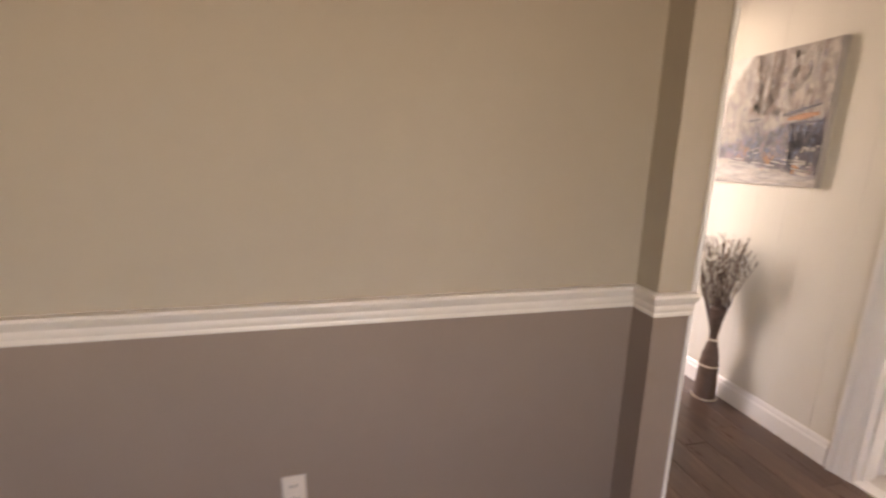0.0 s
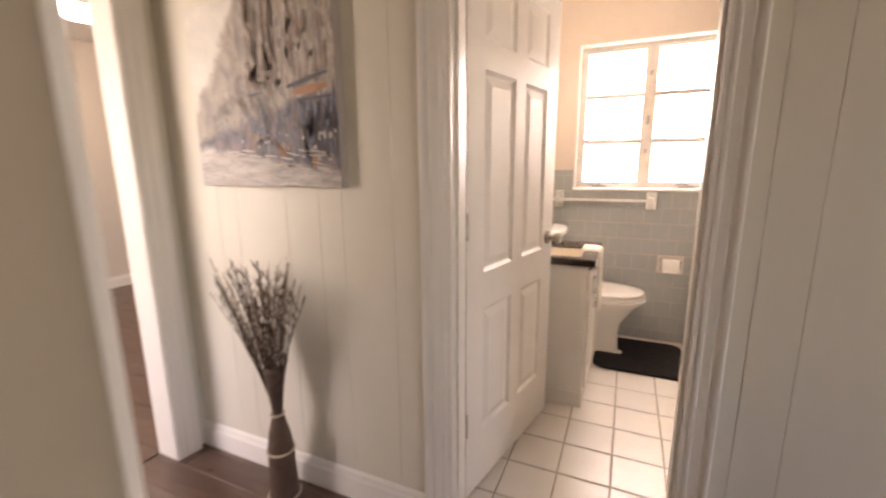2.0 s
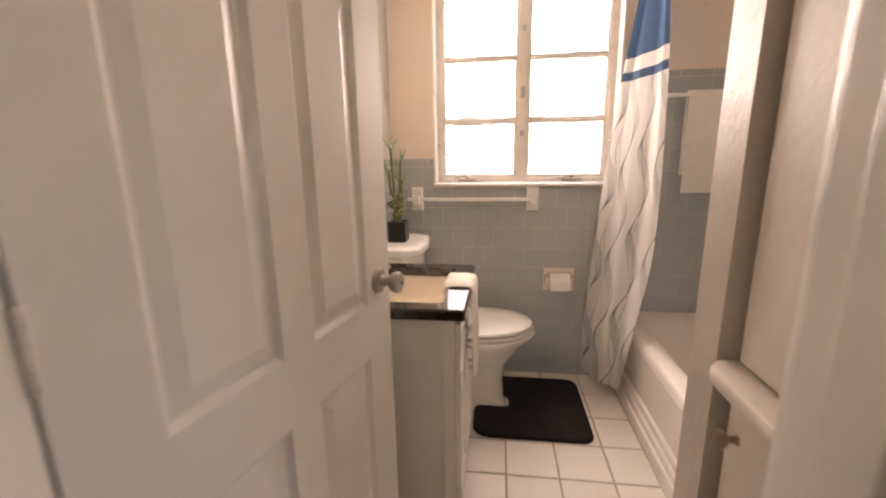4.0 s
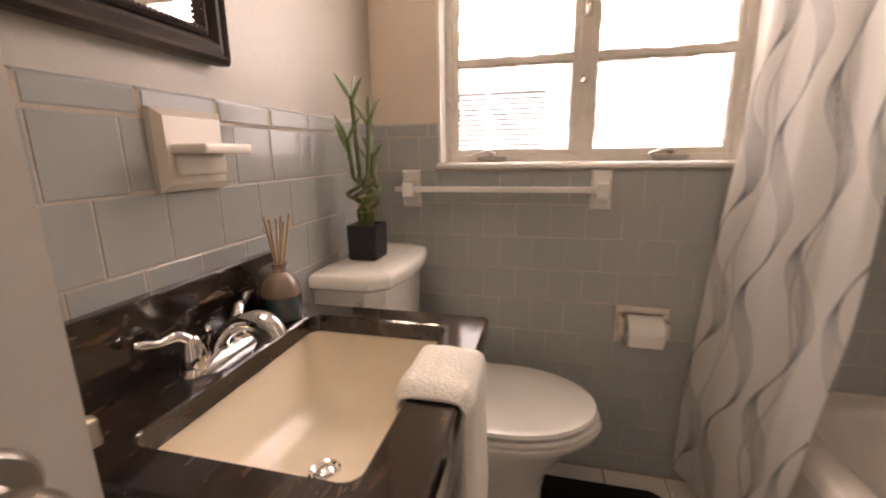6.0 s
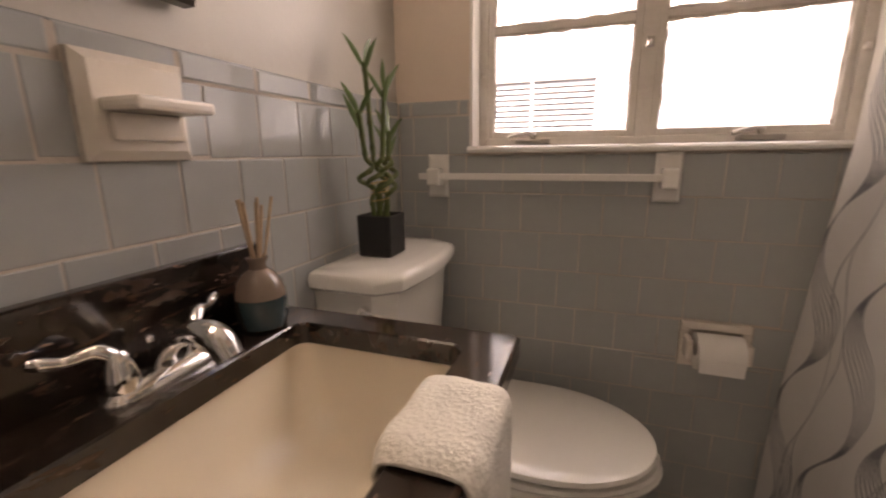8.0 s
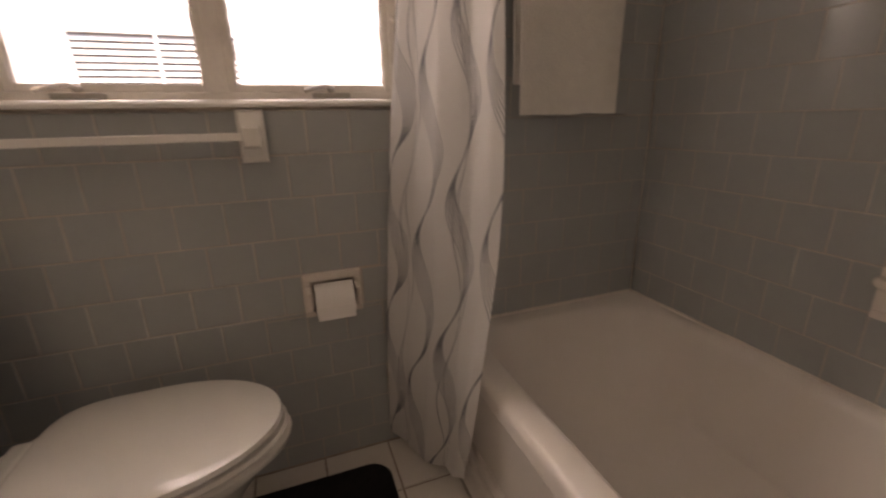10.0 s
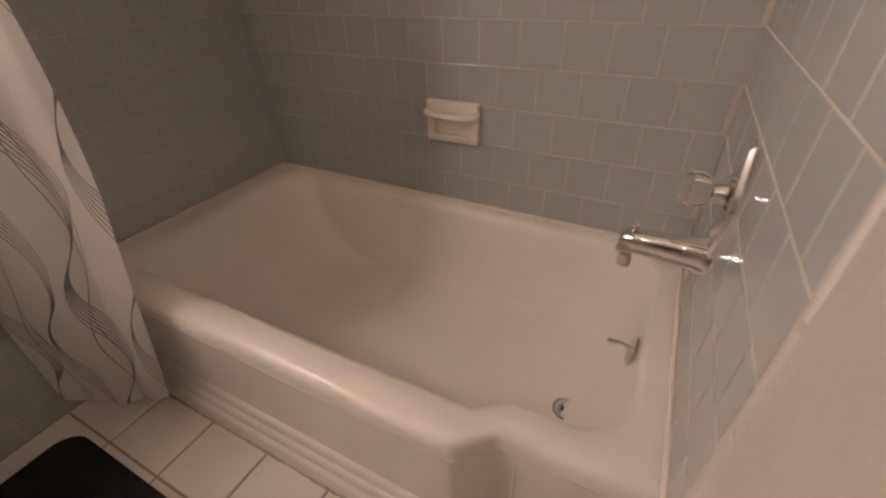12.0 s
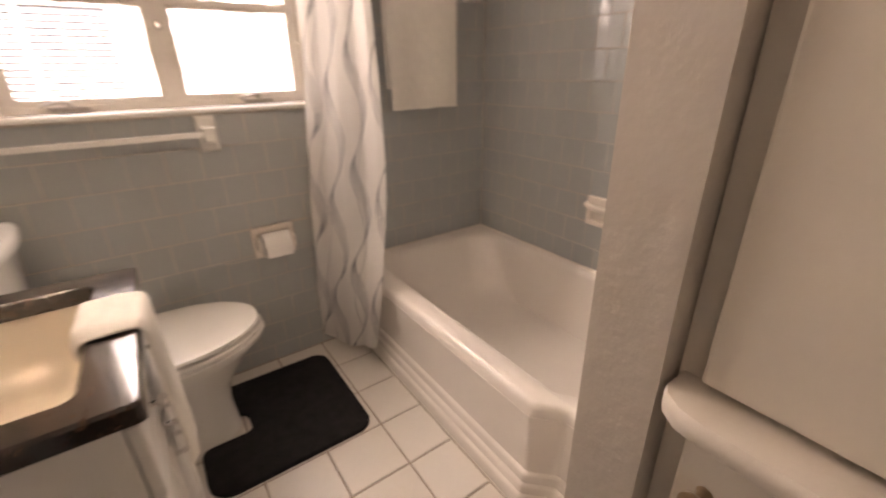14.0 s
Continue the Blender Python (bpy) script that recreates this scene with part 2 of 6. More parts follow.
def curtain_material():
    """White cloth with a blue head band, a blue stripe, and bundles of wavy grey lines down it."""
    m = bpy.data.materials.new("curtain_cloth")
    m.use_nodes = True
    nt = m.node_tree
    N, L = nt.nodes, nt.links
    b = N["Principled BSDF"]
    b.inputs["Roughness"].default_value = 0.85
    b.inputs["Specular IOR Level"].default_value = 0.15
    uv = N.new("ShaderNodeUVMap")
    sp = N.new("ShaderNodeSeparateXYZ")
    L.new(uv.outputs["UV"], sp.inputs[0])
    u, v = sp.outputs["X"], sp.outputs["Y"]  # metres along the cloth, metres down from the top
    ink = None
    for period, off, amp, wave, lines, tone in ((0.37, 0.03, 0.088, 0.42, 6.0, 0.82), (0.37, 0.215, 0.076, 0.40, 6.0, 0.75), (0.30, 0.26, 0.05, 0.46, 1.0, 0.7)):
        turn = math_node(N, L, 'MULTIPLY_ADD', v, 2 * math.pi / wave, off * 40)
        lean = math_node(N, L, 'MULTIPLY_ADD', math_node(N, L, 'SINE', turn), -0.62 * amp, off)
        q = math_node(N, L, 'SUBTRACT', u, lean)
        q = math_node(N, L, 'MULTIPLY', math_node(N, L, 'SUBTRACT', math_node(N, L, 'FRACT', math_node(N, L, 'DIVIDE', q, period)), 0.5), period)
        s = math_node(N, L, 'MULTIPLY_ADD', math_node(N, L, 'COSINE', turn), -0.47 * amp, 0.53 * amp)
        r = math_node(N, L, 'DIVIDE', q, s)
        fr = math_node(N, L, 'ABSOLUTE', math_node(N, L, 'SUBTRACT', math_node(N, L, 'FRACT', math_node(N, L, 'MULTIPLY_ADD', r, lines, 0.5)), 0.5))
        d = math_node(N, L, 'MULTIPLY', math_node(N, L, 'DIVIDE', fr, lines), math_node(N, L, 'ABSOLUTE', s))
        line = math_node(N, L, 'LESS_THAN', d, 0.0017)
        inside = math_node(N, L, 'MULTIPLY', math_node(N, L, 'GREATER_THAN', r, -0.06), math_node(N, L, 'LESS_THAN', r, 1.06))
        line = math_node(N, L, 'MULTIPLY', math_node(N, L, 'MULTIPLY', line, inside), tone)
        ink = line if ink is None else math_node(N, L, 'MAXIMUM', ink, line)
    mx = N.new("ShaderNodeMix")
    mx.data_type = 'RGBA'
    L.new(ink, mx.inputs[0])
    mx.inputs[6].default_value = (0.84, 0.82, 0.80, 1)
    mx.inputs[7].default_value = (0.06, 0.068, 0.105, 1)
    out = mx.outputs[2]
    for lo, hi, col in ((-1, 0.328, (0.055, 0.12, 0.23)), (0.328, 0.389, (0.78, 0.76, 0.74)), (0.389, 0.428, (0.07, 0.12, 0.22))):
        band = math_node(N, L, 'MULTIPLY', math_node(N, L, 'GREATER_THAN', v, lo), math_node(N, L, 'LESS_THAN', v, hi))
        k = N.new("ShaderNodeMix")
        k.data_type = 'RGBA'
        L.new(band, k.inputs[0])
        L.new(out, k.inputs[6])
        k.inputs[7].default_value = (*col, 1)
        out = k.outputs[2]
    L.new(out, b.inputs["Base Color"])
    tr = N.new("ShaderNodeBsdfTranslucent")
    L.new(out, tr.inputs["Color"])
    ms = N.new("ShaderNodeMixShader")
    ms.inputs[0].default_value = 0.46
    L.new(b.outputs[0], ms.inputs[1])
    L.new(tr.outputs[0], ms.inputs[2])
    wv = N.new("ShaderNodeTexNoise")
    wv.inputs["Scale"].default_value = 420
    L.new(uv.outputs["UV"], wv.inputs["Vector"])
    bp = N.new("ShaderNodeBump")
    bp.inputs["Strength"].default_value = 0.15
    bp.inputs["Distance"].default_value = 0.001
    L.new(wv.outputs["Fac"], bp.inputs["Height"])
    L.new(bp.outputs["Normal"], b.inputs["Normal"])
    L.new(ms.outputs[0], N["Material Output"].inputs["Surface"])
    return m


M["curtain"] = curtain_material()


def painting_material():
    """A loose street scene in oils: pale sky, brown and grey facades, dark shop fronts, a pale wet road."""
    m = bpy.data.materials.new("street_painting")
    m.use_nodes = True
    nt = m.node_tree
    N, L = nt.nodes, nt.links
    b = N["Principled BSDF"]
    b.inputs["Roughness"].default_value = 0.55
    uv = N.new("ShaderNodeUVMap")
    sp = N.new("ShaderNodeSeparateXYZ")
    L.new(uv.outputs["UV"], sp.inputs[0])
    u, v = sp.outputs["X"], sp.outputs["Y"]

    def noise_tex(scale, stretch, detail=4.0, shift=0.0):
        mp = N.new("ShaderNodeMapping")
        mp.inputs["Scale"].default_value = stretch
        mp.inputs["Location"].default_value = (shift, shift * 2, shift)
        L.new(uv.outputs["UV"], mp.inputs["Vector"])
        n = N.new("ShaderNodeTexNoise")
        n.inputs["Scale"].default_value = scale
        n.inputs["Detail"].default_value = detail
        n.inputs["Roughness"].default_value = 0.6
        n.inputs["Distortion"].default_value = 0.6
        L.new(mp.outputs["Vector"], n.inputs["Vector"])
        return n

    def ramp(fac, stops):
        r = N.new("ShaderNodeValToRGB")
        els = r.color_ramp.elements
        while len(els) < len(stops):
            els.new(0.5)
        for e, (p, c) in zip(els, stops):
            e.position, e.color = p, (*c, 1)
        L.new(fac, r.inputs["Fac"])
        return r.outputs["Color"]

    def blend(fac, a, c):
        k = N.new("ShaderNodeMix")
        k.data_type = 'RGBA'
        L.new(fac, k.inputs[0])
        L.new(a, k.inputs[6])
        L.new(c, k.inputs[7])
        return k.outputs[2]

    def step(x, at, soft):
        r = N.new("ShaderNodeMapRange")
        r.interpolation_type = 'SMOOTHSTEP'
        r.inputs["From Min"].default_value, r.inputs["From Max"].default_value = at - soft, at + soft
        L.new(x, r.inputs["Value"])
        return r.outputs["Result"]

    wob = noise_tex(7, (1, 1, 1), 5, 3.1).outputs["Fac"]
    facade = ramp(noise_tex(3.6, (3.0, 0.8, 1), 4).outputs["Fac"], ((0.30, (0.23, 0.20, 0.19)), (0.44, (0.34, 0.30, 0.27)), (0.52, (0.42, 0.37, 0.32)), (0.60, (0.33, 0.26, 0.22)), (0.72, (0.50, 0.45, 0.40))))
    daub = ramp(noise_tex(15, (1.5, 0.7, 1), 3, 1.7).outputs["Fac"], ((0.38, (0.22, 0.20, 0.20)), (0.5, (0.38, 0.34, 0.31)), (0.66, (0.55, 0.50, 0.45))))
    half = N.new("ShaderNodeValue")
    half.outputs[0].default_value = 0.38
    facade = blend(half.outputs[0], facade, daub)
    shops = ramp(noise_tex(7, (2.6, 0.8, 1), 4, 5.0).outputs["Fac"], ((0.36, (0.035, 0.035, 0.06)), (0.50, (0.10, 0.085, 0.11)), (0.60, (0.24, 0.20, 0.24)), (0.70, (0.40, 0.20, 0.12)), (0.80, (0.60, 0.52, 0.45))))
    road = ramp(noise_tex(9, (1.0, 3.2, 1), 5, 9.0).outputs["Fac"], ((0.36, (0.33, 0.30, 0.30)), (0.52, (0.50, 0.47, 0.45)), (0.66, (0.64, 0.60, 0.56))))
    skyc = ramp(noise_tex(4, (1, 1, 1), 3, 2.0).outputs["Fac"], ((0.35, (0.62, 0.60, 0.56)), (0.65, (0.74, 0.71, 0.66))))
    lean = math_node(N, L, 'MULTIPLY_ADD', u, 1.55, 0.42)
    skyline = math_node(N, L, 'SUBTRACT', v, math_node(N, L, 'MULTIPLY_ADD', wob, 0.25, math_node(N, L, 'SUBTRACT', lean, 0.13)))
    pic = blend(step(skyline, 0.0, 0.05), facade, skyc)
    top = math_node(N, L, 'MULTIPLY_ADD', u, 0.27, 0.24)
    shopline = math_node(N, L, 'SUBTRACT', math_node(N, L, 'MULTIPLY_ADD', wob, 0.10, top), v)
    pic = blend(math_node(N, L, 'MULTIPLY', step(shopline, 0.04, 0.03), 0.9), pic, shops)
    kerb = math_node(N, L, 'SUBTRACT', math_node(N, L, 'MULTIPLY_ADD', wob, 0.12, math_node(N, L, 'MULTIPLY_ADD', u, -0.16, 0.17)), v)
    pic = blend(step(kerb, 0.0, 0.03), pic, road)
    L.new(pic, b.inputs["Base Color"])
    bp = N.new("ShaderNodeBump")
    bp.inputs["Strength"].default_value = 0.5
    bp.inputs["Distance"].default_value = 0.002
    L.new(noise_tex(60, (1, 1, 1), 4).outputs["Fac"], bp.inputs["Height"])
    L.new(bp.outputs["Normal"], b.inputs["Normal"])
    return m


M["painting"] = painting_material()


# ---------------------------------------------------------------- mesh helpers
WORLD = {}


def thing(name, loc, label="", category="", group="", kind="", rz=0.0):
    ob = new(name)
    ob.matrix_basis = pose(*loc, 0, 0, rz)
    WORLD[ob.name] = pose(*loc, 0, 0, rz)
    return tagged(ob, label, category, group, kind)


def part(name, bm, mat, parent=None, label="", smooth=False, local=False):
    """Links a bmesh as one mesh object, alone or under a thing or part. Its points are in the world unless local."""
    me = bpy.data.meshes.new(name)
    bmesh.ops.recalc_face_normals(bm, faces=bm.faces)
    bm.to_mesh(me)
    bm.free()
    me.materials.append(M[mat] if isinstance(mat, str) else mat)
    if smooth:
        me.shade_smooth()
        me.set_sharp_from_angle(angle=radians(40))
    ob = new(name, me)
    at = Matrix.Identity(4)
    if parent is not None:
        at = WORLD[parent.name]
        ob.parent = parent
        if not local:
            me.transform(at.inverted())
    WORLD[ob.name] = at
    return tagged(ob, label)


def box(bm, x0, y0, z0, x1, y1, z1, bev=0.0, seg=2):
    r = bmesh.ops.create_cube(bm, size=1)
    vs = r["verts"]
    bmesh.ops.scale(bm, vec=(abs(x1 - x0), abs(y1 - y0), abs(z1 - z0)), verts=vs)
    bmesh.ops.translate(bm, vec=((x0 + x1) / 2, (y0 + y1) / 2, (z0 + z1) / 2), verts=vs)
    if bev:
        es = list({e for v in vs for e in v.link_edges})
        bmesh.ops.bevel(bm, geom=es, offset=bev, segments=seg, affect='EDGES', profile=0.6)


def boxes(*rows, bev=0.0):
    bm = bmesh.new()
    for r in rows:
        box(bm, *r, bev=bev)
    return bm


def loft(bm, loops, closed=True, cap=(True, True)):
    rings = [[bm.verts.new(p) for p in loop] for loop in loops]
    n = len(rings[0])
    for a, b in zip(rings, rings[1:]):
        for i in range(n if closed else n - 1):
            j = (i + 1) % n
            bm.faces.new((a[i], a[j], b[j], b[i]))
    if cap[0]:
        bm.faces.new(rings[0][::-1])
    if cap[1]:
        bm.faces.new(rings[-1])
    return rings


def lathe(bm, profile, m=None, seg=32, cap=(True, True)):
    """Turns (radius, height) rows round the z axis of the pose m."""
    m = m or Matrix.Identity(4)
    loops = [[m @ Vector((r * math.cos(2 * math.pi * k / seg), r * math.sin(2 * math.pi * k / seg), z)) for k in range(seg)] for r, z in profile]
    loft(bm, loops, cap=cap)


def tube(bm, pts, r, seg=10, cap=True):
    """A round bar along points; r is one radius or one for each point."""
    pts = [Vector(p) for p in pts]
    rs = r if isinstance(r, (list, tuple)) else [r] * len(pts)
    loops, side = [], None
    for i, p in enumerate(pts):
        d = (pts[min(i + 1, len(pts) - 1)] - pts[max(i - 1, 0)]).normalized()
        if side is None:
            side = d.orthogonal().normalized()
        side = (side - d * side.dot(d)).normalized()
        up = d.cross(side)
        loops.append([p + rs[i] * (math.cos(a) * side + math.sin(a) * up) for a in (2 * math.pi * k / seg for k in range(seg))])
    loft(bm, loops, cap=(cap, cap))


def smooth_path(pts, n=8):
    """Catmull-Rom through points."""
    P = [Vector(p) for p in pts]
    P = [2 * P[0] - P[1]] + P + [2 * P[-1] - P[-2]]
    out = []
    for i in range(1, len(P) - 2):
        for k in range(n):
            t = k / n
            a, b, c, d = P[i - 1:i + 3]
            out.append(0.5 * ((2 * b) + (c - a) * t + (2 * a - 5 * b + 4 * c - d) * t * t + (3 * b - a - 3 * c + d) * t ** 3))
    return out + [P[-2]]


def rounded(cx, cy, hx, hy, r, z, n=8):
    """A rounded rectangle as a loop of points."""
    r = min(r, hx, hy)
    out = []
    for sx, sy, a0 in ((1, 1, 0), (-1, 1, 90), (-1, -1, 180), (1, -1, 270)):
        for k in range(n + 1):
            a = radians(a0 + 90 * k / n)
            out.append(Vector((cx + sx * (hx - r) + r * math.cos(a), cy + sy * (hy - r) + r * math.sin(a), z)))
    return out


def sweep(bm, profile, path_pts, up=Vector((0, 0, 1))):
    """Carries a flat profile of (out, up) along a straight or bent level line; out is to the right of the way."""
    P = [Vector(p) for p in path_pts]
    loops = []
    for i, p in enumerate(P):
        d0 = (P[i] - P[i - 1]).normalized() if i else (P[1] - P[0]).normalized()
        d1 = (P[i + 1] - P[i]).normalized() if i + 1 < len(P) else d0
        n0, n1 = d0.cross(up), d1.cross(up)
        nm = (n0 + n1).normalized()
        k = 1 / max(0.3, nm.dot(n0))
        loops.append([p + nm * o * k + up * h for o, h in profile])
    loft(bm, loops)


# ---------------------------------------------------------------- plan
XW, YB, XE, YN = 3.75, -0.645, 2.26, 1.393   # window wall, tub back wall, tub end wall, vanity wall
XH, XD = 1.645, 1.76                          # hall face and bathroom face of the door wall
YJ0, YJ1, HD = 0.612, 1.272, 2.03             # door opening
WY0, WY1, WZ0, WZ1 = 0.226, 1.160, 1.104, 2.087 # window opening
HC = 2.46
PT = 0.1118                                   # wall tile pitch
ROW0 = 1.193 - 10 * PT                        # a course line of the window and vanity walls
ROWS = 0.826 - 7 * PT                         # a course line of the bathtub alcove
TUBZ = 0.392


def structure(name, bm, mat, label, category="wall"):
    return tagged(part(name, bm, mat), label, category, kind="structure")


# bathroom shell
wall_east = structure("wall_east", boxes(
    (XW + 0.008, -0.8, 0, XW + 0.17, WY0, HC), (XW + 0.008, WY1, 0, XW + 0.17, 1.52, HC),
    (XW + 0.008, WY0, 0, XW + 0.17, WY1, WZ0), (XW + 0.008, WY0, WZ1, XW + 0.17, WY1, HC)), "wall_cream", "cream painted wall with grey tile wainscot and window")
wall_north = structure("wall_north", boxes((XD, YN + 0.008, 0, XW + 0.004, 1.52, HC)), "wall_pale_grey", "off-white painted wall above grey tile wainscot")
wall_south = structure("wall_south", boxes((2.1, YB - 0.13, 0, XW + 0.004, YB - 0.008, HC)), "wall_cream", "painted wall above the tiled bathtub alcove")
YP = 0.445
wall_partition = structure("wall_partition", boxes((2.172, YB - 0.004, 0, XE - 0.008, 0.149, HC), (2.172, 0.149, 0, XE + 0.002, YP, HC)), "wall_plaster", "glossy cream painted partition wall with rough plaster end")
wall_door = structure("wall_door", boxes(
    (XH, YJ1 + 0.02, 0, XD, 2.53, HC), (XH, -2.6, 0, XD, YJ0 - 0.02, HC), (XH, YJ0 - 0.02, HD + 0.02, XD, YJ1 + 0.02, HC)), "wall_hall", "pale grooved panel wall with the bathroom doorway")
structure("ceiling", boxes((XH + 0.01, -0.8, HC + 0.002, XW + 0.17, 1.52, HC + 0.1)), "ceiling", "white painted bathroom ceiling", "ceiling")
structure("wall_closet_back", boxes((XD, -0.40, 0, 2.166, -0.33, HC)), "wall_cream", "plain wall behind the linen cabinet")
floor_bath = structure("floor", boxes((XD - 0.06, YB - 0.05, -0.05, XW + 0.03, YN + 0.03, -0.004)), "floor_grout", "square white ceramic floor tiles with brown grout", "floor")

# far room ceiling dome
dome = thing("ceiling_light", (2.6, 4.8, HC + 0.06), "round white flush ceiling light in the far room", "lamp")
bm = bmesh.new()
lathe(bm, [(0.20, 0.0), (0.20, -0.02), (0.19, -0.03)], pose(2.6, 4.8, HC + 0.06), 36)
part("rim", bm, "trim", dome, smooth=True)
bm = bmesh.new()
lathe(bm, [(0.185, -0.028), (0.17, -0.06), (0.12, -0.09), (0.05, -0.105), (0.002, -0.108)], pose(2.6, 4.8, HC + 0.06), 36)
part("diffuser", bm, "lit", dome, smooth=True)

# front room, hall and far room shell
YR = 1.40
PX0, PX1, PY = 0.586, 0.722, 1.290
RZ = 0.890                                    # top of the chair rail
wall_rail = structure("wall_rail", boxes((-3.1, YR, 0, PX0 + 0.01, YR + 0.12, HC), (PX0, PY, 0, PX1, 2.53, HC)), "wall_taupe", "taupe painted wall above a white chair rail")
structure("wall_rail_lower", boxes((-3.1, YR - 0.003, 0, PX0, YR - 0.0005, RZ - 0.04), (PX0 - 0.003, PY - 0.003, 0, PX1 - 0.004, YR, RZ - 0.04)), "wall_mauve", "mauve brown painted lower wall below the chair rail")
structure("wall_west", boxes((-3.22, -2.6, 0, -3.1, 1.52, HC)), "wall_taupe", "plain taupe painted wall of the front room")
# unseen window opening, added and placed to light the rail wall
structure("wall_front", boxes((-3.1, -2.6, 0, -1.55, -2.48, HC), (-0.10, -2.6, 0, XH, -2.48, HC), (-1.55, -2.6, 0, -0.10, -2.48, 0.85), (-1.55, -2.6, 2.15, -0.10, -2.48, HC)), "wall_taupe", "taupe wall with an unseen opening added for daylight")
structure("ceiling_hall", boxes((-3.2, -2.6, HC + 0.002, XH + 0.01, 2.66, HC + 0.1)), "ceiling", "white painted ceiling of front room and hall", "ceiling")
structure("wall_hall_end", boxes((0.4, 2.53, 0, 0.72, 2.65, HC), (1.516, 2.53, 0, 1.76, 2.65, HC), (0.724, 2.53, HD, 1.516, 2.65, HC)), "wall_hall", "pale wall with an open doorway to another room")
structure("wall_far_back", boxes((-0.6, 5.84, 0, 5.0, 5.96, HC + 0.06)), "wall_far", "beige painted wall of the room beyond the hall")
# unseen window opening added in the west side to light the hall
structure("wall_far_sides", boxes((-0.72, 2.53, 0, -0.6, 3.45, HC), (-0.72, 4.95, 0, -0.6, 5.96, HC), (-0.72, 3.45, 0, -0.6, 4.95, 0.8), (-0.72, 3.45, 2.2, -0.6, 4.95, HC), (5.0, 2.53, 0, 5.12, 5.96, HC), (-0.6, 2.53, 0, 0.4, 2.65, HC), (1.76, 2.53, 0, 5.0, 2.65, HC)), "wall_far", "plain beige walls of the room beyond the hall")
structure("ceiling_far", boxes((-0.7, 2.65, HC + 0.06, 5.1, 5.9, HC + 0.15)), "ceiling", "white ceiling of the room beyond the hall", "ceiling")
floor_hall = structure("floor_hall", boxes((-3.2, -2.6, -0.05, XD - 0.06, 2.66, -0.006), (-0.7, 2.66, -0.05, 5.1, 5.96, -0.006)), "dark", "dark brown wood plank floor", "floor")

# grooves of the hall panelling: narrow strips set proud leave fine lines between boards
def panel_boards(y0, y1, z0, z1, parent, names):
    y = y0
    widths = (0.10, 0.20, 0.10, 0.15, 0.25)
    k = 0
    while y < y1 - 0.01:
        w = min(widths[k % 5], y1 - y)
        bm = bmesh.new()
        box(bm, XH - 0.006, y + 0.0002, z0, XH + 0.002, y + w - 0.0002, z1, bev=0.0011, seg=1)
        part(names, bm, "wall_hall", parent)
        y += w
        k += 1


panel_boards(YJ1 + 0.10, 2.525, 0.0, HC, wall_door, "panel_board")
panel_boards(-1.2, YJ0 - 0.072, 0.0, HC, wall_door, "panel_board")

# baseboards
BASE = [(0, 0), (0.016, 0), (0.016, 0.085), (0.011, 0.095), (0.009, 0.110), (0.004, 0.119), (0, 0.119)]
bm = bmesh.new()
sweep(bm, BASE, [(XH - 0.006, 2.525, 0), (XH - 0.006, YJ1 + 0.105, 0)])
base_1 = part("baseboard", bm, "trim")
bm = bmesh.new()
sweep(bm, BASE, [(XH - 0.006, YJ0 - 0.074, 0), (XH - 0.006, -2.4, 0)])
base_2 = part("baseboard", bm, "trim")
bm = bmesh.new()
sweep(bm, BASE, [(4.95, 5.84, 0), (-0.55, 5.84, 0)][::-1])
base_3 = part("baseboard", bm, "trim")
for b in (base_1, base_2, base_3):
    tagged(b, "white painted moulded baseboard along the wall", "baseboard", kind="structure")

# chair rail, mitred round the pier
RAIL = [(0, -0.078), (0.010, -0.078), (0.012, -0.070), (0.009, -0.064), (0.013, -0.056), (0.016, -0.046), (0.014, -0.038), (0.022, -0.028), (0.030, -0.020), (0.034, -0.008), (0.030, 0), (0, 0)]
bm = bmesh.new()
RAIL = [(o, h * 1.04) for o, h in RAIL]
sweep(bm, RAIL, [(-3.09, YR, RZ), (PX0, YR, RZ), (PX0, PY, RZ), (PX1, PY, RZ)])
tagged(part("trim_chair_rail", bm, "rail", smooth=True), "white moulded chair rail across the taupe wall", "chair rail", kind="structure")
bm = boxes((PX1 - 0.006, PY - 0.004, 0, PX1 + 0.012, PY + 0.06, HC), bev=0.003)
tagged(part("trim_corner_bead", bm, "trim"), "white painted corner strip at the wall end", "trim", kind="structure")


# door casing with a stepped moulding
def casing_leg(y_in, out, z1, wide=1.0):
    """out is +1 when the casing spreads to larger y."""
    bm = bmesh.new()
    prof = [(0.0, 0.0), (0.0, 0.008), (0.003, 0.011), (0.016, 0.011), (0.019, 0.014), (0.022, 0.0155), (0.032, 0.0155), (0.036, 0.013), (0.040, 0.0135), (0.056, 0.018),
            (0.062, 0.019), (0.066, 0.0165), (0.070, 0.017), (0.076, 0.0225), (0.084, 0.0265), (0.094, 0.0265), (0.099, 0.023), (0.100, 0.0)]
    loft(bm, [[(XH - 0.003 - d, y_in + out * a * wide, z) for a, d in prof] for z in (0.0, z1)])
    return bm


